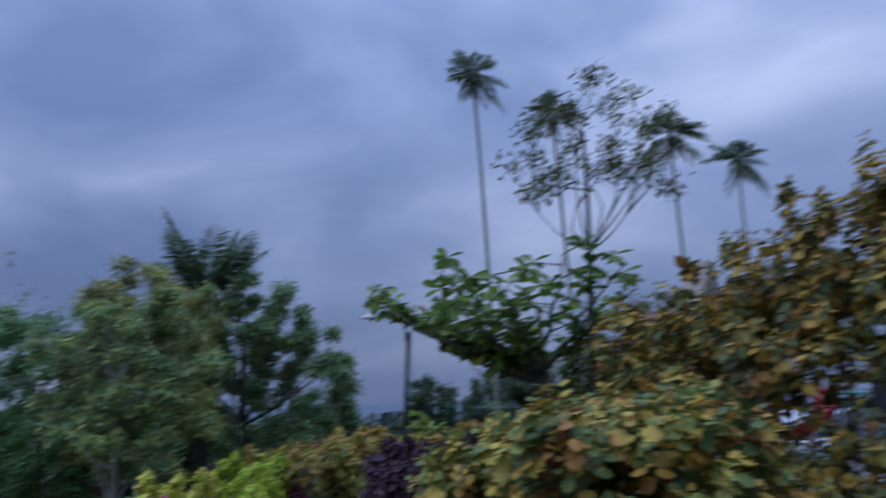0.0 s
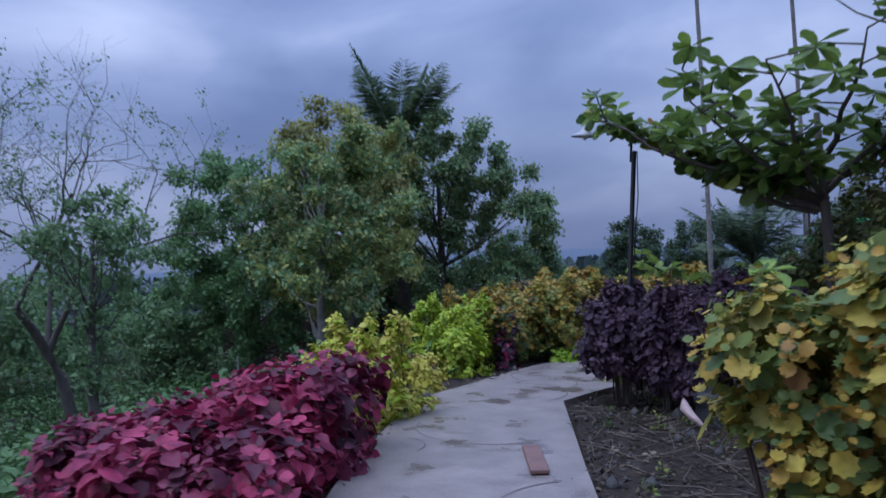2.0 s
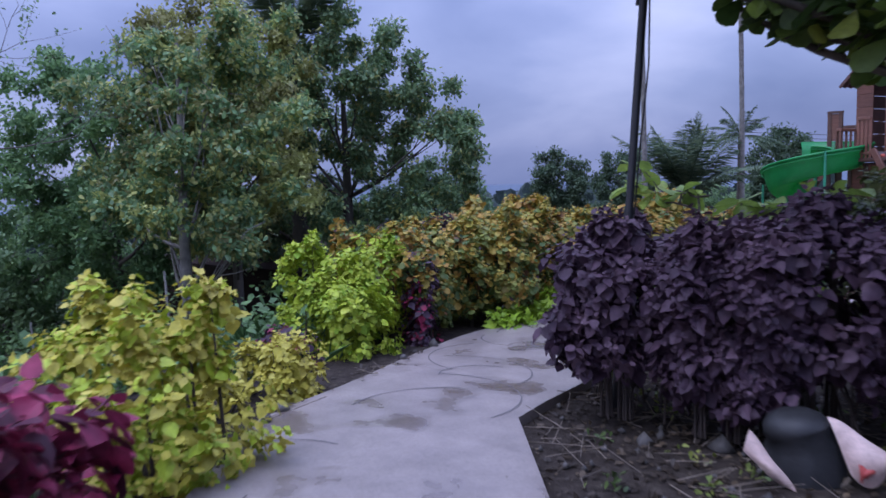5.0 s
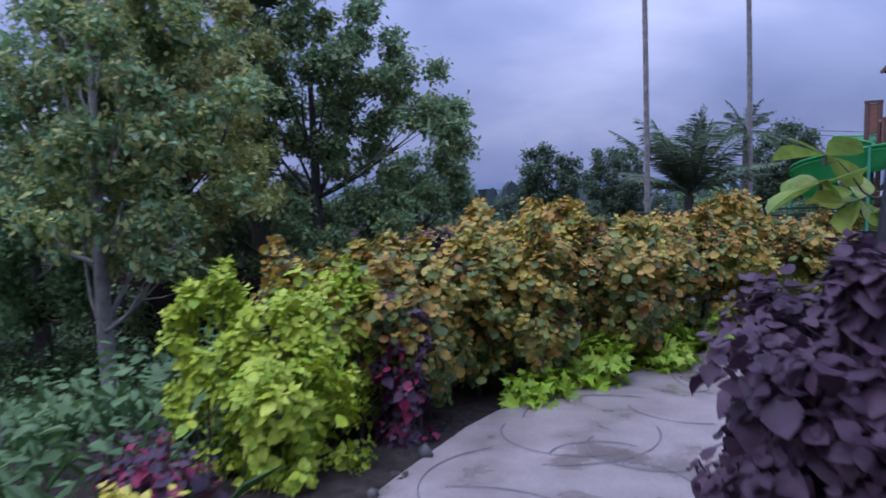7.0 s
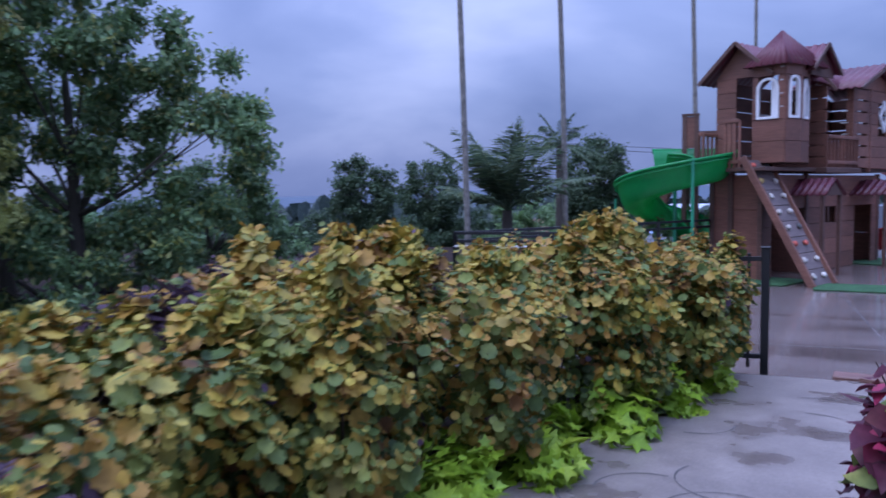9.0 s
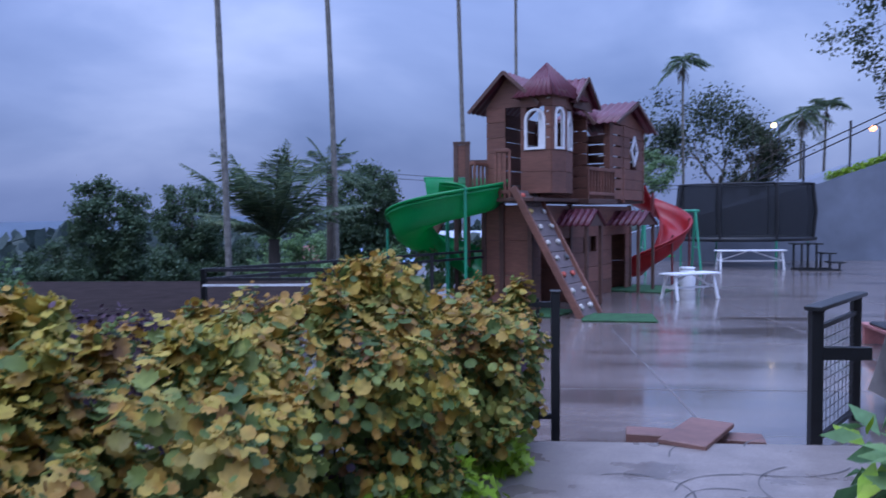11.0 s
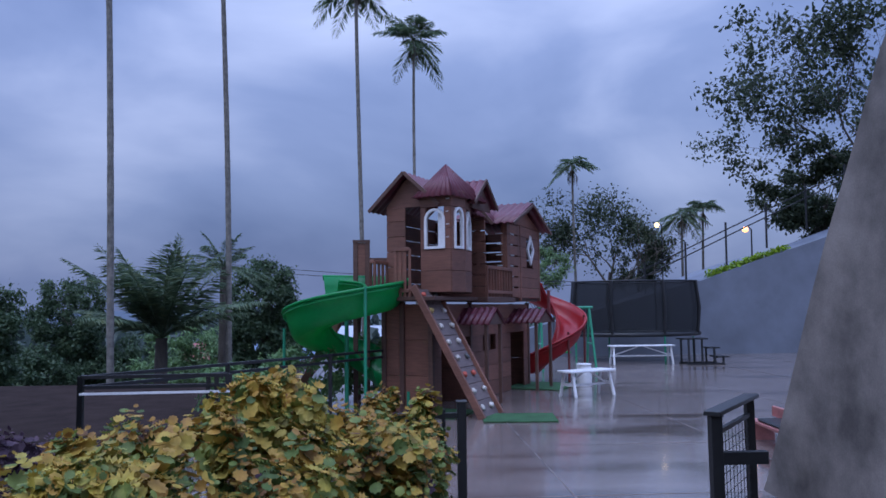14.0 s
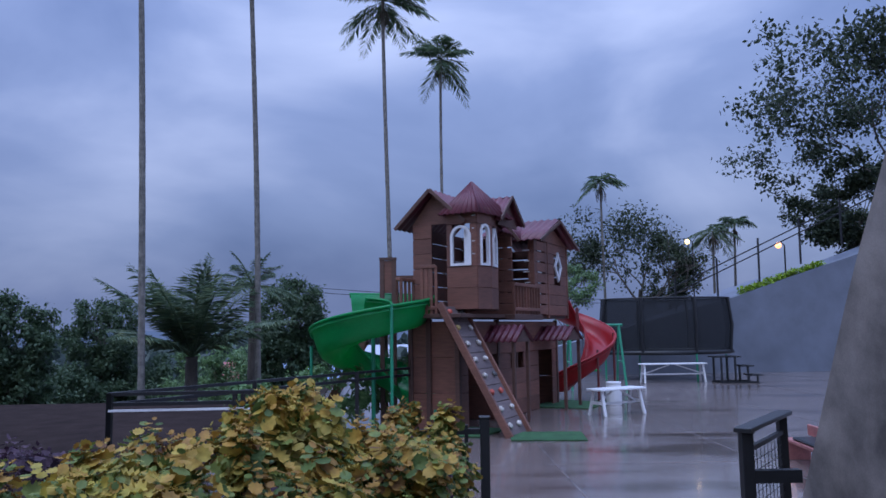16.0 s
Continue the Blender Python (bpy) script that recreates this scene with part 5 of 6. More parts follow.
HOLDS = [plain("pale_hold", (0.55, 0.50, 0.45), 0.6), plain("red_hold", (0.45, 0.08, 0.05), 0.6), plain("yellow_hold", (0.5, 0.35, 0.12), 0.6), plain("dark_hold", (0.08, 0.08, 0.08), 0.6)]
for i in range(16):
    p = ramp_top + slope * ((i // 2 + 0.5) / 8) + Vector((0.02, 0.14 + 0.34 * (i % 2) + rng.uniform(-.05, .05), 0.03))
    bm = bmesh.new()
    bmesh.ops.create_icosphere(bm, subdivisions=2, radius=0.04, matrix=Matrix.Translation(p) @ Matrix.Rotation(1.0, 4, "Y") @ Matrix.Diagonal((1, 1.2, 0.7, 1)))
    for v in bm.verts:
        v.co += Vector(rng.normal(size=3)) * 0.005
    part("climbing_hold", bm, HOLDS[(0, 0, 3, 0, 1, 0, 2)[rng.randint(0, 7)]], house, smooth=True)

# slide tower and ladder beside the house
tower = empty("slide_tower", on_yard(-6.45, 23.2, 0, 1.28))
tagged(tower, "small brown timber slide tower with a ladder", "play tower")
part("platform", box(-0.15, 0.75, -0.3, 0.6, 1.44, 1.54, None, 0.005), BROWN2, tower)
for x, y in ((0.0, -0.25), (0.18, -0.25), (0.0, 0.55), (0.7, 0.55)):
    part("post", box(x - 0.035, x + 0.035, y - 0.035, y + 0.035, 0, 2.45, None, 0.006), BROWN2, tower)
part("side_board", box(0.035, 0.145, -0.27, -0.25, 1.95, 2.43), BROWN, tower)
part("top_rail", box(-0.04, 0.22, -0.29, -0.21, 2.44, 2.48), BROWN2, tower)
part("top_rail", box(0.0, 0.7, 0.51, 0.58, 2.2, 2.26), BROWN2, tower)
for y in (-0.1, 0.38):
    part("ladder_rail", beam((-1.0, y, 0.0), (0.0, y, 1.75), 0.05, 0.11, 0.005), BROWN, tower)
for i in range(1, 7):
    f = i / 7
    part("ladder_tread", box(-1.0 + f - 0.05, -1.0 + f + 0.05, -0.08, 0.36, f * 1.75 - 0.045, f * 1.75 - 0.015), BROWN2, tower)


# ---- spiral slides ----
def spiral_slide(name, cx, cy, mat, steel, r, a0, a1, z0, z1, label, seed, width=0.28, wall=0.24, legs=(), fall=1.2, size=1.0):
    root = empty(name, on_yard(cx, cy, 0, size))
    tagged(root, label, "slide")
    n = 64
    s = np.linspace(0, 1, n)
    a = np.radians(a0 + (a1 - a0) * s)
    z = z0 + (z1 - z0) * np.clip(s * 1.04, 0, 1) ** fall
    rr = r * (1 + 0.12 * (s > 0.86) * (s - 0.86) / 0.14)
    prof = []
    for t in np.linspace(-1, 1, 13):
        x = width * (abs(t) ** 0.75) * np.sign(t)
        prof.append((x, wall * max(0, (abs(t) - 0.25) / 0.75) ** 2.2))
    prof += [(width + 0.035, wall + 0.005), (width + 0.035, wall - 0.03)]
    prof = [(-width - 0.035, wall - 0.03), (-width - 0.035, wall + 0.005)] + prof
    k = len(prof)
    v = np.array([((rr[i] + p[0]) * math.cos(a[i]), (rr[i] + p[0]) * math.sin(a[i]), z[i] + p[1] * (1.35 if p[0] > 0 else 1.0)) for i in range(n) for p in prof])
    low = v - (0, 0, 0.016)
    f = []
    for i in range(n - 1):
        for j in range(k - 1):
            q = (i * k + j, i * k + j + 1, (i + 1) * k + j + 1, (i + 1) * k + j)
            f.append(q)
            f.append(tuple(x + n * k for x in q[::-1]))
    chute = mesh_from("chute", np.concatenate([v, low]), f, mat, root, smooth=True)
    rims = []
    for j in (1, k - 2):
        rims.append([(*v[i * k + j], 0.022) for i in range(n)])
    for rim_line in rims:
        mesh_from("rim", *tubes([rim_line], 8), mat, chute, smooth=True)
    for deg, out, h in legs:
        x, y = out * math.cos(radians(deg)), out * math.sin(radians(deg))
        mesh_from("leg", *tubes([[(x, y, 0, 0.022), (x, y, h, 0.022)]], 8), steel, root, smooth=True)
    mesh_from("centre_pole", *tubes([[(0, 0, 0, 0.03), (0, 0, z0 + 0.1, 0.03)]], 8), steel, root, smooth=True)
    return root


spiral_slide("green_spiral_slide", -6.56, 22.02, GREENPL, GREENST, 0.58, 118, -352, 1.60, 0.32, "bright green plastic spiral slide on green steel legs", 1, 0.28, 0.27, ((182, 0.88, 1.2), (-70, 0.9, 1.75), (-14, 0.9, 0.3)), 1.9, 1.26)
spiral_slide("red_spiral_slide", -1.76, 27.65, REDPL, plain("dark_red_steel", (0.16, 0.03, 0.03), 0.5), 0.42, 160, -150, 1.58, 0.15, "bright red plastic spiral slide behind the play house", 2, 0.24, 0.22, ((-5, 0.66, 1.2), (-70, 0.66, 0.9)), 1.2, 1.355)


# ---- yard furniture ----
def white_bench(name, x, y, turn, length, height, width, label):
    root = empty(name, on_yard(x, y, turn))
    tagged(root, label, "bench")
    part("seat", box(-length / 2, length / 2, -width / 2, width / 2, height - 0.04, height, None, 0.008), WHITE, root)
    for e in (-1, 1):
        for s in (-1, 1):
            part("leg", beam((e * (length / 2 - 0.09), s * width * 0.55, 0), (e * (length / 2 - 0.12), s * width * 0.28, height - 0.04), 0.06, 0.045, 0.004), WHITE, root)
        part("crosspiece", box(e * (length / 2 - 0.1) - 0.02, e * (length / 2 - 0.1) + 0.02, -width * 0.42, width * 0.42, height * 0.42, height * 0.42 + 0.06), WHITE, root)
        part("brace", beam((e * (length / 2 - 0.1), 0, height * 0.45), (e * 0.1, 0, height - 0.05), 0.035, 0.035), WHITE, root)
    part("stretcher", box(-length / 2 + 0.1, length / 2 - 0.1, -0.02, 0.02, height * 0.40, height * 0.40 + 0.04), WHITE, root)
    return root


white_bench("white_bench", -1.75, 23.83, 28, 1.22, 0.54, 0.44, "white painted timber trestle bench on wet concrete")
white_bench("long_white_bench", 2.08, 32.17, 0, 2.08, 0.60, 0.43, "long low white bench with diagonal braces")


def mat_patch(x, y, w, d, turn):
    ob = part("turf_mat", box(-w / 2, w / 2, -d / 2, d / 2, 0.004, 0.024, on_yard(x, y, turn), 0.004), TURF)
    tagged(ob, "small green artificial turf mat on wet concrete", "mat", "turf mats")


mat_patch(-3.63, 20.88, 1.2, 0.95, -5)
mat_patch(-2.31, 25.9, 1.35, 1.6, -28)
mat_patch(-4.86, 21.56, 0.9, 1.1, -28)


def trampoline(x, y):
    root = empty("trampoline", on_yard(x, y, 0, 1.46))
    tagged(root, "round black trampoline with safety net and padded posts", "trampoline")
    R, z0, z1 = 1.5, 0.62, 1.84
    net, nt, b = material("trampoline_net")
    b.inputs["Base Color"].default_value = (0.012, 0.014, 0.017, 1)
    b.inputs["Alpha"].default_value = 0.80
    b.inputs["Roughness"].default_value = 0.9
    a = np.linspace(0, 2 * np.pi, 49)
    ring = lambda z, r: np.stack([r * np.cos(a), r * 0.62 * np.sin(a), 0 * a + z], 1)
    v = np.concatenate([ring(z0, R), ring((z0 + z1) / 2, R * 1.03), ring(z1, R * 0.99)])
    i = np.arange(48)
    f = np.concatenate([np.stack([i, i + 1, i + 50, i + 49], 1) + 49 * k for k in (0, 1)])
    mesh_from("safety_net", v, f, net, root, "fine black mesh net", True)
    mesh_from("frame_ring", *tubes([np.concatenate([ring(z0, R), np.full((49, 1), 0.05)], 1)], 8), BLACK, root, smooth=True)
    mesh_from("top_ring", *tubes([np.concatenate([ring(z1, R * 0.99), np.full((49, 1), 0.02)], 1)], 6), BLACK, root, smooth=True)
    bm = bmesh.new()
    bmesh.ops.create_circle(bm, cap_ends=True, segments=40, radius=R * 0.97, matrix=Matrix.Translation((0, 0, z0)) @ Matrix.Diagonal((1, 0.62, 1, 1)))
    part("jumping_mat", bm, BLACK, root)
    for k in range(8):
        t = k * math.pi / 4 + 0.25
        x1, y1 = R * 1.02 * math.cos(t), R * 0.62 * math.sin(t) * 1.02
        mesh_from("padded_post", *tubes([[(x1, y1, z0, 0.035), (x1 * 1.04, y1 * 1.04, (z0 + z1) / 2, 0.038), (x1 * 0.99, y1 * 0.99, z1, 0.035)]], 8), BLACK, root, smooth=True)
        if k % 2 == 0:
            mesh_from("leg", *tubes([[(x1, y1, 0, 0.022), (x1, y1, z0, 0.022)]], 6), GREENST, root, smooth=True)


trampoline(2.48, 33.98)
steps = empty("trampoline_steps", on_yard(3.83, 31.67, 0, 1.42))
tagged(steps, "black steel steps beside the trampoline", "steps")
for i, (x, h) in enumerate(((-0.35, 0.58), (-0.05, 0.58), (0.22, 0.38), (0.42, 0.18))):
    for y in (-0.2, 0.25):
        part("upright", box(x - 0.018, x + 0.018, y - 0.018, y + 0.018, 0, h), BLACK, steps)
    part("tread", box(x - 0.12, x + 0.14, -0.2, 0.25, h - 0.03, h), BLACK, steps)
part("base_rail", box(-0.4, 0.45, -0.22, -0.18, 0.0, 0.04), BLACK, steps)
part("base_rail", box(-0.4, 0.45, 0.22, 0.27, 0.0, 0.04), BLACK, steps)

swing = empty("swing_frame", on_yard(-0.52, 30.22, 0, 1.4))
tagged(swing, "green steel swing frame behind the red slide", "swing")
for sx in (-0.75, 0.35):
    for sy in (-0.4, 0.4):
        mesh_from("leg", *tubes([[(sx, sy, 0, 0.025), (sx * 0.93, 0, 1.3, 0.025)]], 8), GREENST, swing, smooth=True)
    mesh_from("side_tie", *tubes([[(sx * 0.97, -0.22, 0.55, 0.018), (sx * 0.97, 0.22, 0.55, 0.018)]], 8), GREENST, swing, smooth=True)
mesh_from("top_bar", *tubes([[(-0.75, 0, 1.3, 0.028), (0.4, 0, 1.3, 0.028)]], 8), GREENST, swing, smooth=True)
part("seat", box(-0.45, -0.1, -0.12, 0.12, 0.36, 0.40, None, 0.01), GREENPL, swing)
for x in (-0.43, -0.12):
    mesh_from("chain", *tubes([[(x, 0, 0.4, 0.008), (x, 0, 1.29, 0.008)]], 5), BLACK, swing)


drum = empty("white_drum", on_yard(-1.31, 25.9, 0, 1.32))
tagged(drum, "small white plastic drum beside the red slide", "drum")
mesh_from("body", *tubes([[(0, 0, 0, 0.13), (0, 0, 0.16, 0.14), (0, 0, 0.34, 0.13), (0, 0, 0.36, 0.11)]], 16), WHITE, drum, smooth=True)
mesh_from("lid", *tubes([[(0, 0, 0.36, 0.135), (0, 0, 0.385, 0.13), (0, 0, 0.39, 0.001)]], 16), WHITE, drum, smooth=True)

# ---- fences, gate, small things ----
def gate_post(root, x, y, z0, z1, w=0.06):
    post = part("post", box(x - w / 2, x + w / 2, y - w / 2, y + w / 2, z0, z1, None, 0.004), BLACK, root)
    part("post_cap", box(x - w / 2 - 0.006, x + w / 2 + 0.006, y - w / 2 - 0.006, y + w / 2 + 0.006, z1, z1 + 0.015, None, 0.004), BLACK, post)


side = empty("picket_fence", pose(-5.17, 13.4, -0.5))
tagged(side, "black steel picket fence running into the hedge", "fence")
gate_post(side, 0, 0, -0.2, 1.0)
for z in (0.12, 0.9):
    part("rail", box(-1.1, -0.03, -0.015, 0.015, z, z + 0.035), BLACK, side)
for i in range(9):
    x = -0.12 - i * 0.115
    part("picket", box(x - 0.012, x + 0.012, -0.012, 0.012, 0.05, 0.96), BLACK, side)

gate = empty("gate", on_yard(-3.3, 13.74, 0, 1.1))
tagged(gate, "open black steel gate leaf with wire mesh panel", "gate")
gate_post(gate, 0, 0, 0.0, 0.93, 0.075)
part("top_bar", beam((-0.04, -0.05, 0.955), (0.68, 0.90, 0.955), 0.11, 0.03, 0.004), BLACK, gate, "wet flat black cap bar")
part("post", box(0.59, 0.65, 0.80, 0.86, 0.0, 0.94), BLACK, gate)
part("stub_rail", box(0.03, 0.34, -0.03, 0.03, 0.62, 0.70), BLACK, gate)
for z in (0.08, 0.82):
    part("rail", beam((0.0, 0.0, z), (0.62, 0.83, z), 0.03, 0.03), BLACK, gate)
bars = []
for k in range(10):
    f = (k + 0.5) / 10
    bars.append([(0.62 * f, 0.83 * f, 0.08, 0.003), (0.62 * f, 0.83 * f, 0.82, 0.003)])
for k in range(11):
    z = 0.1 + k * 0.07
    bars.append([(0, 0, z, 0.003), (0.62, 0.83, z, 0.003)])
mesh_from("wire_mesh", *tubes(bars, 4), BLACK, gate)["kind"] = "stuff"

PLANK = boards("wet_brown_plank", (0.20, 0.10, 0.08))
PINK = plain("faded_pink_paint", (0.42, 0.16, 0.14), 0.5, vary=0.25)
step = empty("wooden_step", pose(-4.2, 13.16, YARD + 0.12, 0, 0, 4))
tagged(step, "loose wet brown boards laid as a step down from the path", "step")
part("plank", box(-0.46, 0.46, -0.09, 0.09, 0.0, 0.07, Matrix.Translation((0.02, 0.36, 0.0)) @ Matrix.Rotation(radians(-13), 4, "Z"), 0.006), PLANK, step)
part("plank", box(-0.46, 0.46, -0.09, 0.09, -0.12, -0.05, Matrix.Translation((0.02, 0.36, 0.05)) @ Matrix.Rotation(radians(-13), 4, "Z"), 0.006), PLANK, step)
part("plank", box(-0.15, 0.15, -0.4, 0.4, 0.0, 0.035, Matrix.Translation((-0.03, 0.12, 0.135)) @ Matrix.Rotation(radians(-32), 4, "Z") @ Matrix.Rotation(radians(-5), 4, "X"), 0.006), PLANK, step)
low_bench = empty("low_pink_bench", on_yard(-0.72, 17.9, 85, 0.9))
tagged(low_bench, "low faded pink bench with black cushions by the wall", "bench")
part("seat", box(-0.7, 0.7, -0.18, 0.18, 0.26, 0.31, None, 0.01), PINK, low_bench)
part("cushion", box(-0.45, 0.4, -0.2, 0.16, 0.312, 0.36, None, 0.02), BLACK, low_bench)
for x in (-0.6, 0.6):
    part("leg", box(x - 0.04, x + 0.04, -0.16, 0.16, 0, 0.26, None, 0.006), PINK, low_bench)
part("backrest", box(0.2, 0.7, -0.22, -0.18, 0.34, 0.5, None, 0.01), PINK, low_bench)

# fence round the far bed
fence = empty("rail_fence", on_yard(-9.27, 17.3, 0, 1.18))
tagged(fence, "black steel rail fence round the planting bed", "fence")
A, B, C2 = Vector((0, 0, 0)), Vector((1.42, 0.05, 0)), Vector((3.2, 4.6, 0))
for p, q, n in ((A, B, 2), (A, C2, 4)):
    for z in (0.92, 0.82):
        part("rail", beam(p + Vector((0, 0, z)), q + Vector((0, 0, z)), 0.04, 0.035), BLACK, fence)
    for i in range(n):
        r = p.lerp(q, i / (n - 1)) + Vector((0.001 * n, 0, 0))
        part("post", box(r.x - 0.025, r.x + 0.025, r.y - 0.025, r.y + 0.025, -0.3, 0.93), BLACK, fence)
for i in (1, 2):
    part("post", box(1.36 - i * 0.08, 1.40 - i * 0.08, 0.03, 0.07, -0.3, 0.9), BLACK, fence)
part("pipe", beam((0.0, -0.02, 0.76), (1.5, 0.03, 0.76), 0.022, 0.022), WHITE, fence, "white plastic pipe tied to the fence")
bed = part("planting_bed", box(-24, -8.66, 14.2, 26.0, -2.4, -0.88), plain("tilled_soil", (0.032, 0.021, 0.018), 0.95, vary=0.35, scale=2.5, relief=0.8, detail_scale=18, gloss=0.08))
tagged(bed, "bare tilled brown soil bed", "soil", kind="structure")
bush("purple_border", PURPLE, [(-9.0, 14.4, -0.15, 0.9, 0.35, 0.42, 0), (-10.6, 14.4, -0.15, 0.9, 0.35, 0.42, 0), (-7.7, 14.3, -0.2, 0.5, 0.3, 0.36, 0)], 4000, 0.08, "low dark purple coleus border behind the hedge", seed=111)

# lamp post with dish shade
lamp = empty("garden_lamp", pose(-4.69, 7.35, path_z(7.4) - 0.05, 0, 4.7, 0))
tagged(lamp, "black garden lamp post with a dish shade, unlit", "lamp post")
pole = mesh_from("pole", *tubes([[(0, 0, 0, 0.028), (0, 0, 1.12, 0.028), (0, 0, 1.14, 0.022), (0, 0, 2.30, 0.022)]], 10), BLACK, lamp, smooth=True)
mesh_from("bracket", *tubes([[(-0.03, 0, 2.2, 0.012), (-0.03, 0, 2.46, 0.012), (-0.06, 0, 2.50, 0.011), (-0.2, -0.03, 2.58, 0.011), (-0.40, -0.07, 2.58, 0.011), (-0.46, -0.09, 2.56, 0.011), (-0.47, -0.09, 2.52, 0.011)]], 8), BLACK, lamp, smooth=True)
shade = mesh_from("shade", *tubes([[(-0.47, -0.09, 2.54, 0.02), (-0.47, -0.09, 2.51, 0.035), (-0.47, -0.09, 2.49, 0.05), (-0.47, -0.09, 2.465, 0.11), (-0.47, -0.09, 2.445, 0.135), (-0.47, -0.09, 2.44, 0.13)]], 20), plain("grey_enamel", (0.35, 0.35, 0.36), 0.4), lamp, "grey enamelled dish shade", True)
mesh_from("bulb", *tubes([[(-0.47, -0.09, 2.49, 0.01), (-0.47, -0.09, 2.46, 0.03), (-0.47, -0.09, 2.43, 0.03), (-0.47, -0.09, 2.41, 0.012)]], 10), WHITE, shade, smooth=True)
mesh_from("cable", *tubes([[(0.03, 0, 2.3, 0.005), (0.05, 0.01, 1.9, 0.005), (0.035, 0.01, 1.5, 0.005), (0.032, 0, 1.1, 0.005)]], 5), BLACK, pole, smooth=True)


# tropical almond: flat tiers of large leaves
def almond(name, x, y, z, tiers, label, seed, trunk=0.05, top=2.3, leaf_mat=None, reach=0.36, tuft=(7, 12), big=(0.12, 0.23), least=3):
    rng = np.random.RandomState(seed)
    root = empty(name, Matrix.Translation((x, y, z)))
    tagged(root, label, "tree")
    t = np.linspace(0, 1, 8)
    mesh_from("trunk", *tubes([np.stack([0.04 * np.sin(t * 4), 0.03 * np.sin(t * 5 + 1), t * top, trunk * (1.1 - 0.7 * t)], 1)], 9), BARK, root, smooth=True)
    pieces = 0
    spare_v, spare_f, k0 = [], [], 0
    mesh = {}
    for h, bearing, length, rise in tiers:
        d = np.array([-math.sin(radians(bearing)), math.cos(radians(bearing)), 0])
        s = np.linspace(0, 1, 9)
        p = np.outer(s * length, d) + np.stack([0 * s, 0 * s, h + rise * s ** 1.3], 1) + np.cumsum(rng.normal(size=(9, 3)) * 0.02, 0)
        mesh_from("branch", *tubes([np.concatenate([p, (trunk * 0.5 * (1.05 - s * 0.85))[:, None]], 1)], 6), BARK, root, smooth=True)
        for f in np.linspace(0.2, 1.0, max(least, int(length * 9))):
            c = np.array([np.interp(f, s, p[:, i]) for i in range(3)])
            lat = np.array([-d[1], d[0], 0]) * rng.uniform(-reach, reach)
            tipp = c + lat + (0, 0, rng.uniform(0.02, 0.14))
            mesh_from("twig", *tubes([[(*c, 0.009), (*(c * 0.5 + tipp * 0.5), 0.007), (*tipp, 0.006)]], 5), BARK, root)
            n = rng.randint(*tuft)
            a = np.arange(n) * 2.4 + rng.uniform(0, 6)
            al = np.stack([np.cos(a), np.sin(a), rng.uniform(-0.9, 0.6, n)], 1)
            nm = np.stack([-0.4 * np.cos(a), -0.4 * np.sin(a), np.ones(n)], 1) + rng.normal(size=(n, 3)) * 0.35
            v, fc = leaves(ALMOND_LEAF, np.tile(tipp, (n, 1)), al, nm, rng.uniform(*big, n))
            if pieces < 280:
                nv = len(ALMOND_LEAF[0])
                for q in range(n):
                    mesh_from("leaf", v[q * nv:(q + 1) * nv], ALMOND_LEAF[1], leaf_mat or ALMOND_ONE, root)
                    pieces += 1
            else:
                spare_v.append(v)
                spare_f.append(fc + k0)
                k0 += len(v)
    if spare_v:
        mesh_from("foliage", np.concatenate(spare_v), np.concatenate(spare_f), leaf_mat or ALMOND, root)["kind"] = "stuff"
    return root


ALMOND_LEAF = (np.array([(0, 0, 0), (-.12, .25, .03), (-.24, .55, .06), (-.26, .8, .05), (-.12, .98, .0), (0, 1.03, -.04), (.12, .98, .0), (.26, .8, .05), (.24, .55, .06), (.12, .25, .03), (0, .6, -.02)]),
               np.array([(10, i, i + 1) for i in range(9)] + [(10, 9, 0)]))
ALMOND_ONE, nt1, b1 = material("almond_single_leaf")
oi = nt1.nodes.new("ShaderNodeObjectInfo")
leaf_col = ramp(nt1, oi.outputs["Random"], [(0.0, (0.05, 0.10, 0.03)), (0.5, (0.13, 0.21, 0.05)), (0.9, (0.26, 0.36, 0.07)), (0.97, (0.30, 0.30, 0.06)), (1.0, (0.30, 0.10, 0.04))])
leaf_col = mixed(nt1, leaf_col, ramp(nt1, noise_tex(nt1, 30, 3), [(0.3, (0.7, 0.7, 0.66)), (0.7, (1.08, 1.08, 1.0))]), 0.8, "MULTIPLY")
nt1.links.new(leaf_col, b1.inputs["Base Color"])
b1.inputs["Roughness"].default_value = 0.38
tr1, mx1 = nt1.nodes.new("ShaderNodeBsdfTranslucent"), nt1.nodes.new("ShaderNodeMixShader")
nt1.links.new(leaf_col, tr1.inputs["Color"])
mx1.inputs["Fac"].default_value = 0.5
nt1.links.new(b1.outputs["BSDF"], mx1.inputs[1])
nt1.links.new(tr1.outputs["BSDF"], mx1.inputs[2])
nt1.links.new(mx1.outputs["Shader"], nt1.nodes["Material Output"].inputs["Surface"])

SAPLING = leafy("sapling_leaf", [(0.0, (0.12, 0.20, 0.05)), (0.6, (0.26, 0.38, 0.07)), (1.0, (0.42, 0.44, 0.09))], through_light=0.35)
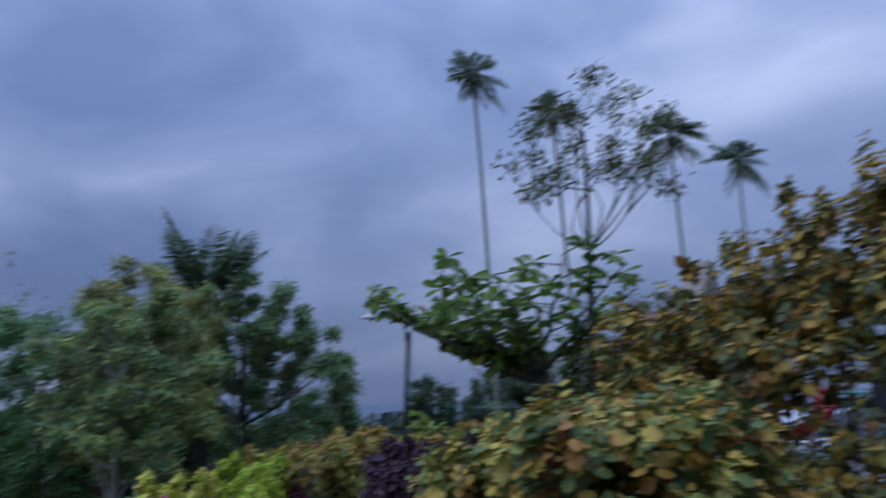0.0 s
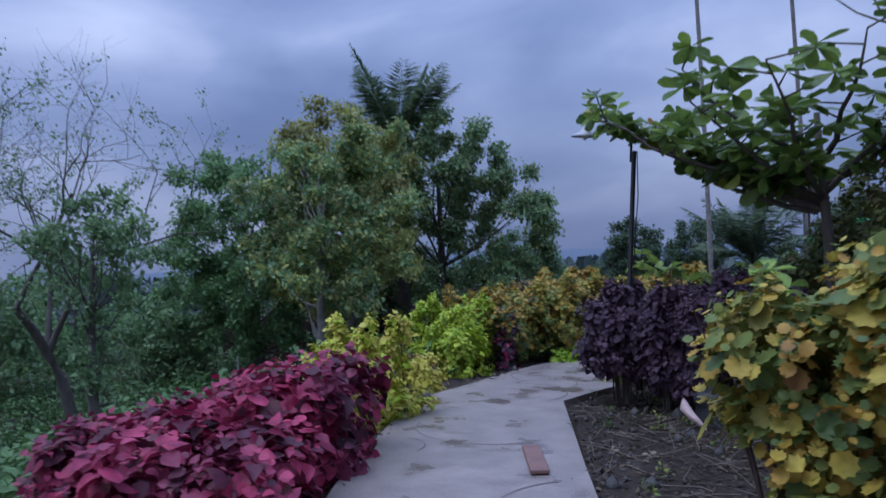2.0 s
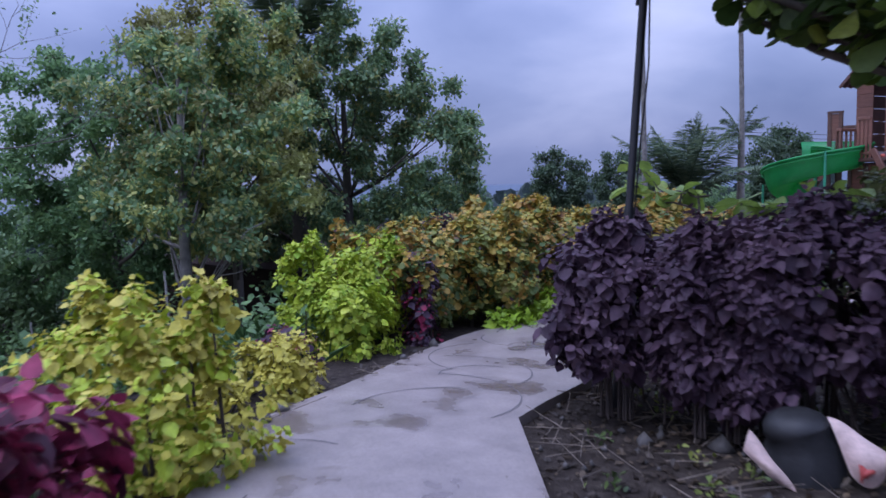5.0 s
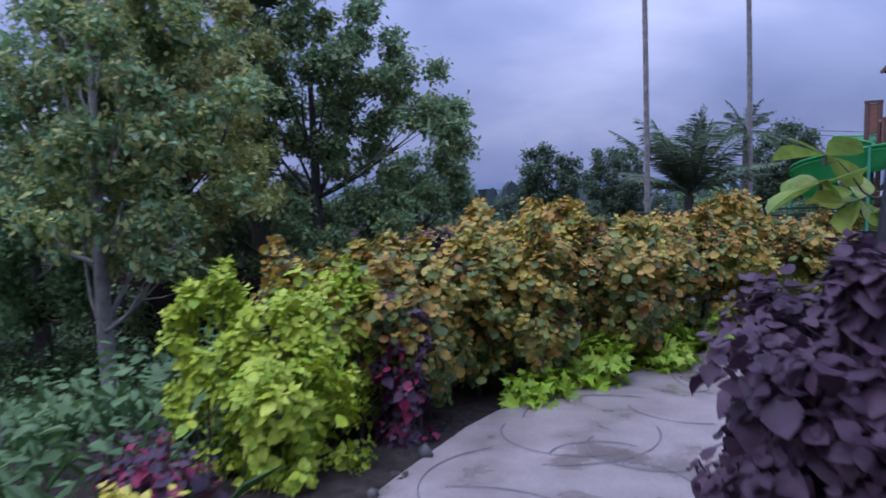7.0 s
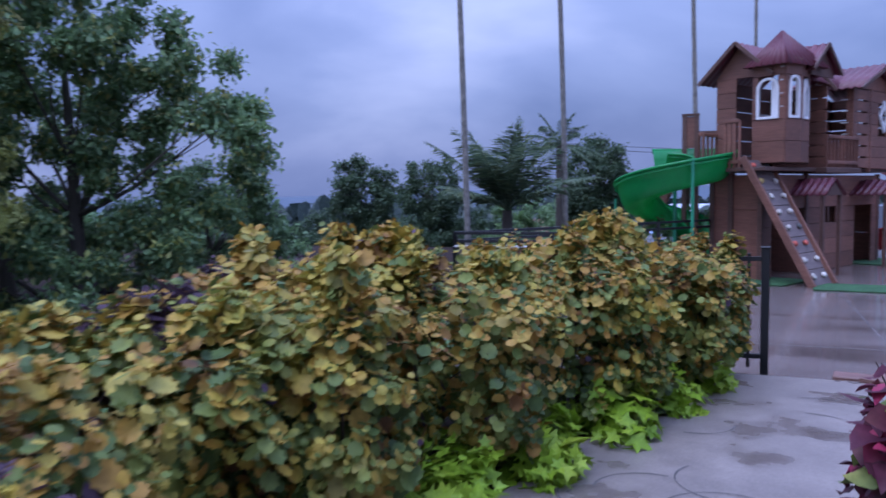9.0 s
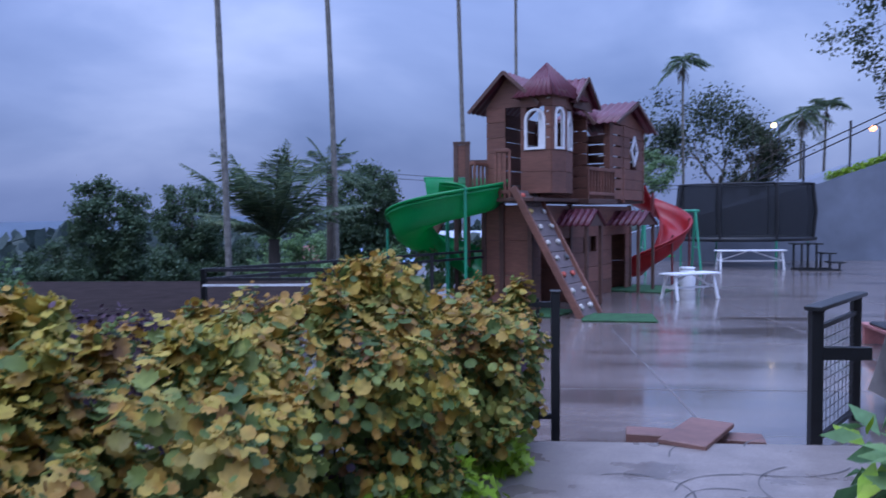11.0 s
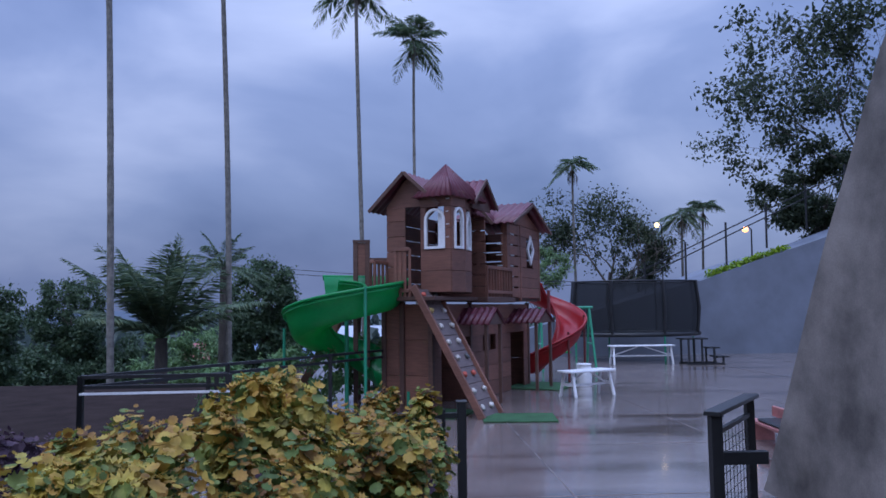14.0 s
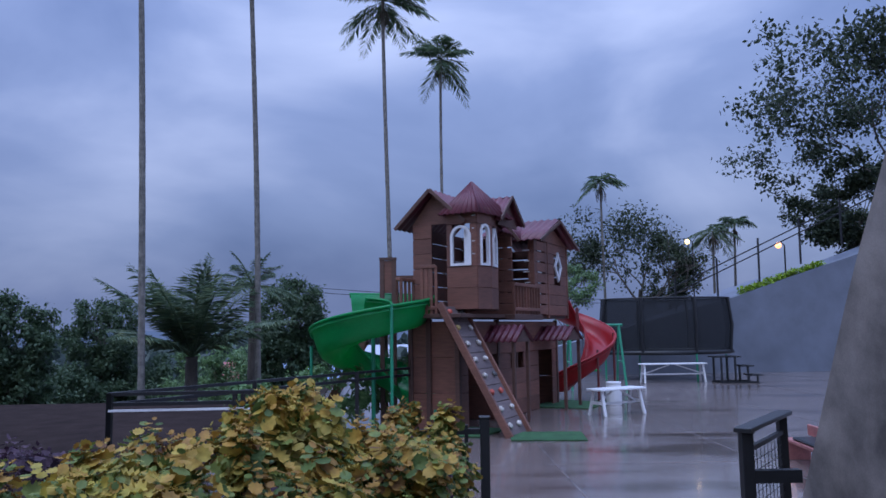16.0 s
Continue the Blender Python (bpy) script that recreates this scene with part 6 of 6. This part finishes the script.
almond("almond_tree", -3.04, 7.78, path_z(7.8) - 0.06, [(1.72, 112, 1.85, 0.95), (1.74, 98, 1.75, 1.0), (1.74, 128, 1.75, 0.75), (1.76, 82, 1.4, 0.9), (1.78, 150, 1.3, 0.7), (1.8, 118, 1.3, 0.45), (1.8, 185, 1.3, 0.9), (1.8, 40, 1.1, 0.9), (1.8, 250, 1.2, 0.9), (1.9, 300, 1.1, 0.8), (2.0, 135, 1.0, 0.85), (2.1, 215, 0.9, 0.9)], "tropical almond tree with flat tiers of large leaves", 121, 0.06, 2.5)
almond("almond_sapling", -4.45, 8.12, path_z(8.12) - 0.06, [(1.10, 92, 0.34, 0.0), (1.22, 78, 0.24, 0.06), (1.06, 275, 0.75, 0.0)], "almond sapling with large yellow-green leaves", 123, 0.016, 1.24, SAPLING, 0.05, (4, 7), (0.13, 0.21), 2)
almond("almond_seedling", -2.74, 5.72, land(-2.74, 5.72), [(0.98, 55, 0.3, 0.06), (1.05, 190, 0.42, 0.08)], "small almond seedling with broad pale green leaves", 124, 0.012, 1.12, SAPLING, 0.05, (3, 6), (0.1, 0.17), 2)

# painted pot broken open under the bush
pot = empty("broken_pot", pose(-3.62, 6.82, land(-3.62, 6.82), 0, 0, 17) @ Matrix.Scale(0.84, 4))
tagged(pot, "upturned black pot inside a split pale pink shell on soil", "pot")
mesh_from("pot_body", *tubes([[(0.03, 0.02, -0.02, 0.205), (0.03, 0.02, 0.06, 0.20), (0.02, 0.01, 0.17, 0.175), (0.0, 0, 0.245, 0.145), (-0.005, 0, 0.25, 0.158), (-0.01, 0, 0.275, 0.155), (-0.012, 0, 0.31, 0.135), (-0.015, 0, 0.335, 0.09), (-0.015, 0, 0.345, 0.001)]], 28), plain("black_pot", (0.020, 0.020, 0.021), 0.6, vary=0.5, scale=9, relief=0.3), pot, smooth=True)


def petal(name, upper, lower, cup, mat, label):
    """A curved shell between an upper and a lower edge, cupped towards the path."""
    n, k = 16, 9
    v, f = [], []
    for o in (0.0, 0.012):
        for i in range(n):
            t = i / (n - 1)
            p, q = Vector(upper(t)), Vector(lower(t))
            for j in range(k):
                w = j / (k - 1)
                c = p.lerp(q, w)
                v.append((c.x, c.y - cup * math.sin(math.pi * w) * math.sin(math.pi * (0.15 + 0.8 * t)) + o, c.z + 0.006 * math.sin(9 * t + 5 * w)))
    for s0 in (0, n * k):
        for i in range(n - 1):
            for j in range(k - 1):
                f.append((s0 + i * k + j, s0 + (i + 1) * k + j, s0 + (i + 1) * k + j + 1, s0 + i * k + j + 1))
    return mesh_from(name, v, f, mat, pot, label, True)


SHELLPINK = plain("pale_pink_shell", (0.56, 0.40, 0.35), 0.5, vary=0.3, scale=7, relief=0.2)
shell_half = petal("shell", lambda t: (0.13 + 0.30 * t, -0.04 - 0.12 * t, 0.33 - 0.17 * t ** 1.4), lambda t: (0.22 + 0.21 * t, -0.15 - 0.01 * t, 0.10 - 0.08 * math.sin(math.pi * min(1.0, 1.25 * t)) + 0.06 * t ** 2), 0.05, SHELLPINK, "pale pink pointed shell half")
petal("shell", lambda t: (-0.23 + 0.20 * t, -0.17 - 0.06 * t, 0.28 - 0.25 * t), lambda t: (-0.26 + 0.12 * t + 0.14 * t * t, -0.20 - 0.03 * t, 0.19 - 0.20 * t), 0.03, SHELLPINK, "pale pink crescent shell half")
petal("red_lining", lambda t: (0.25 + 0.07 * t, -0.185, 0.15 - 0.02 * t), lambda t: (0.26 + 0.04 * t, -0.19, 0.07 + 0.05 * t), 0.01, plain("faded_red", (0.45, 0.07, 0.06), 0.6), "faded red inside of the shell").parent = shell_half

# plank lying on the path
tagged(part("loose_plank", box(-0.055, 0.055, -0.32, 0.32, 0.0, 0.025, pose(-3.86, 4.84, path_z(4.84) + 0.004, -3.2, 0, 42), 0.004), PLANK), "short worn plank lying on the path", "plank")
for x, y, h in ((-8.55, 7.0, 0.75), (-10.2, 6.6, 0.8), (-8.9, 9.0, 0.6)):
    z = land(x, y)
    tagged(mesh_from("stake", *tubes([[(x, y, z - 0.1, 0.012), (x - 0.06, y + 0.02, z + h, 0.010)]], 6), PALEBARK), "thin pale wooden stake in the slope", "stake", "stakes")


# curved joints pressed into the path
def grooves():
    rng = np.random.RandomState(131)
    gm = plain("dirty_joint", (0.13, 0.115, 0.11), 0.8, vary=0.3)
    path = bpy.data.objects["path"]
    made = 0
    for k in range(400):
        if made >= 44:
            break
        cx, cy = rng.uniform(-7, -1), rng.uniform(1.5, 13)
        r = rng.uniform(0.22, 0.6)
        a = rng.uniform(0, 6.28) + np.linspace(0, rng.uniform(1.2, 2.6), 18)
        pts = np.stack([cx + r * np.cos(a), cy + r * np.sin(a)], 1)
        if any(side_of(LEFT, x, y) < 0.06 or side_of(RIGHT, x, y) > -0.06 for x, y in pts):
            continue
        w = 0.0045 * (1 + 0.4 * np.sin(np.linspace(0, 9, 18)))
        out = [(cx + (r + s * w[i]) * math.cos(a[i]), cy + (r + s * w[i]) * math.sin(a[i])) for s in (1, -1) for i in range(18)]
        v = [(x, y, path_z(y) + 0.003) for x, y in out]
        i = np.arange(17)
        mesh_from("joint", v, np.stack([i, i + 1, i + 19, i + 18], 1), gm, path)
        made += 1


grooves()


# fallen leaves, clods and twigs on the soil beside the path
def litter():
    rng = np.random.RandomState(141)
    P = []
    while len(P) < 7600:
        x, y = rng.uniform(-6.5, 0.5), rng.uniform(1.5, 9)
        if 0.03 < side_of(RIGHT, x, y) < 2.4 and y < 8.5 and rng.uniform() < 0.8:
            P.append((x, y, land(x, y) + 0.012))
        elif -0.5 < side_of(LEFT, x, y) < 0.06 and rng.uniform() < 0.35:
            P.append((x, y, max(land(x, y), path_z(y) if side_of(LEFT, x, y) > 0 else -9) + 0.012))
    P = np.array(P)
    n = len(P)
    m = leafy("fallen_leaf", [(0.0, (0.02, 0.015, 0.012)), (0.5, (0.06, 0.042, 0.03)), (0.82, (0.15, 0.105, 0.065)), (0.94, (0.30, 0.25, 0.19)), (1.0, (0.10, 0.13, 0.05))])
    ob = mesh_from("leaf_litter", *leaves(OVAL, P, rng.normal(size=(n, 3)) * (1, 1, 0.25), rng.normal(size=(n, 3)) * 0.3 + (0, 0, 1), rng.uniform(0.018, 0.055, n)), m)
    tagged(ob, "fallen leaves and twigs littering dark soil", "leaf litter", kind="stuff")
    lines = []
    for _ in range(620):
        i = rng.randint(0, n)
        a = rng.uniform(0, 6.28)
        l = rng.uniform(0.06, 0.34)
        p = P[i]
        lines.append([(*p, 0.003), (p[0] + l * math.cos(a), p[1] + l * math.sin(a), p[2] + rng.uniform(0, 0.08), 0.002)])
    W = []
    for _ in range(90):
        c = P[rng.randint(0, n)]
        if side_of(RIGHT, c[0], c[1]) > 0.25:
            W += [c + rng.normal(size=3) * (0.035, 0.035, 0.012) + (0, 0, 0.03) for _ in range(14)]
    W = np.array(W)
    tagged(mesh_from("soil_weed", *leaves(OVAL, W, rng.normal(size=W.shape) + (0, 0, 0.3), rng.normal(size=W.shape) * 0.5 + (0, 0, 1), rng.uniform(0.02, 0.05, len(W))), GREENGOLD), "small green weeds sprouting from the soil", "weeds", kind="stuff")
    tagged(mesh_from("twigs", *tubes(lines, 4), plain("dry_twig", (0.16, 0.125, 0.095), 0.85, vary=0.5)), "pale dry twigs scattered on the soil", "twigs", kind="stuff")
    V, F, k = [], [], 0
    for _ in range(420):
        i = rng.randint(0, n)
        s = rng.uniform(0.012, 0.03) if rng.uniform() < 0.8 else rng.uniform(0.03, 0.07)
        c = np.array([(1, 0, 0), (-1, 0, 0), (0, 1, 0), (0, -1, 0), (0, 0, 1), (0, 0, -1)]) * s * rng.uniform(0.6, 1.2, (6, 1)) + P[i]
        V.append(c)
        F.append(np.array([(0, 2, 4), (2, 1, 4), (1, 3, 4), (3, 0, 4), (2, 0, 5), (1, 2, 5), (3, 1, 5), (0, 3, 5)]) + k)
        k += 6
    tagged(mesh_from("stones", np.concatenate(V), np.concatenate(F), plain("small_stone", (0.07, 0.062, 0.055), 0.8, vary=0.6), smooth=True), "small stones and clods on the soil", "stones", kind="stuff")


litter()


# stair rail up the sloping wall, lit lamps, border on the wall
rail = empty("stair_rail", pose(2.77, 37.4, -0.64) @ Matrix.Scale(1.5, 4))
tagged(rail, "thin black steel handrail climbing beside the wall", "handrail")
for dz in (0.0, 0.18):
    part("rail", beam((0.6, 0, 0.95 + dz + 0.45), (7.5, 0, 4.15 + dz + 0.45), 0.03, 0.03), BLACK, rail)
for i in range(7):
    x = 0.8 + i * 1.1
    part("post", box(x - 0.02, x + 0.02, -0.02, 0.02, 0.3 + 0.464 * x, 1.1 + 0.464 * x + 0.4), BLACK, rail)
slope_fill = part("wall_stair", prism([(1.3, -1.9), (16.3, -1.9), (16.3, 4.8), (10.6, 2.75), (8.0, 2.1), (5.85, 1.39), (1.3, -0.2)], 36.82, 40.0, "y"), BLUEWALL)
tagged(slope_fill, "grey stair ramp behind the blue-grey wall", "wall", kind="structure")
rngb = np.random.RandomState(151)
xb = rngb.uniform(6.1, 9.3, 1200)
Pb = np.stack([xb, rngb.uniform(36.35, 36.75, 1200), np.interp(xb, [5.85, 8.0, 10.2], [1.42, 2.15, 2.85]) + rngb.uniform(0, 0.18, 1200)], 1)
tagged(mesh_from("wall_border", *leaves(OVAL, Pb, rngb.normal(size=Pb.shape), rngb.normal(size=Pb.shape) * 0.4 + (0, 0, 1), rngb.uniform(0.07, 0.16, 1200)), CREEP), "low yellow-green border plants on the wall", "border plants", kind="stuff")


def lit_lamp(x, y, z, colour, power, base, label):
    root = empty("street_lamp", pose(x, y, base))
    tagged(root, label, "street lamp", "lit lamps")
    mesh_from("pole", *tubes([[(0.25, 0, -0.1, 0.035), (0.25, 0, z - base, 0.03), (0.1, 0, z - base + 0.12, 0.025), (0, 0, z - base + 0.1, 0.025)]], 8), BLACK, root, smooth=True)
    m, nt, b = material("lamp_glow")
    b.inputs["Emission Color"].default_value = (*colour, 1)
    b.inputs["Emission Strength"].default_value = 4.0
    bm = bmesh.new()
    bmesh.ops.create_icosphere(bm, subdivisions=2, radius=0.12)
    for v in bm.verts:
        v.co += Vector((0, 0, z - base))
    part("globe", bm, m, root, "glowing warm globe", True)


lit_lamp(7.3, 45.5, 4.25, (1.0, 0.72, 0.22), 30, -0.5, "street lamp with a lit pale yellow globe")
lit_lamp(8.25, 37.8, 3.44, (1.0, 0.38, 0.06), 30, 2.0, "lamp with a lit orange globe by the stair")

# far roofs seen between the trees
for x, y, z, w, c, lab in ((-18.4, 62, -4.0, 3.6, (0.35, 0.08, 0.07), "distant small red-roofed house among trees"), (-14.9, 64, -4.3, 6.5, (0.30, 0.42, 0.62), "distant house with a pale blue roof"), (-6, 75, -3.6, 10, (0.45, 0.48, 0.55), "distant small grey-roofed house among trees"),
                           (-31, 17.5, -4.4, 8, (0.14, 0.22, 0.22), "low shed with a dull teal roof below the slope")):
    h = empty("house", pose(x, y, z))
    tagged(h, lab, "house")
    part("wall", box(-w / 2, w / 2, -2, 2, -3.0, 0.6), plain("pale_house_wall", (0.5, 0.5, 0.5), 0.8), h)
    part("roof", prism([(-2.4, 0.5), (2.4, 0.5), (0, 1.5)], -w / 2 - 0.3, w / 2 + 0.3, "x"), plain("sheet_roof", c, 0.5), h)
    for i in range(3):
        part("window", box(-w / 3 + i * w / 3 - 0.4, -w / 3 + i * w / 3 + 0.4, -2.04, -1.98, -0.9, 0.1), BLACK, h)
for z0, z1 in ((2.4, 1.6), (2.2, 1.45)):
    tagged(mesh_from("power_line", *tubes([[(-14 + 26 * t, 40 + 4 * t, z0 + (z1 - z0) * t - 0.5 * math.sin(math.pi * t), 0.012) for t in np.linspace(0, 1, 20)]], 4), BLACK), "thin black overhead power line", "power line")
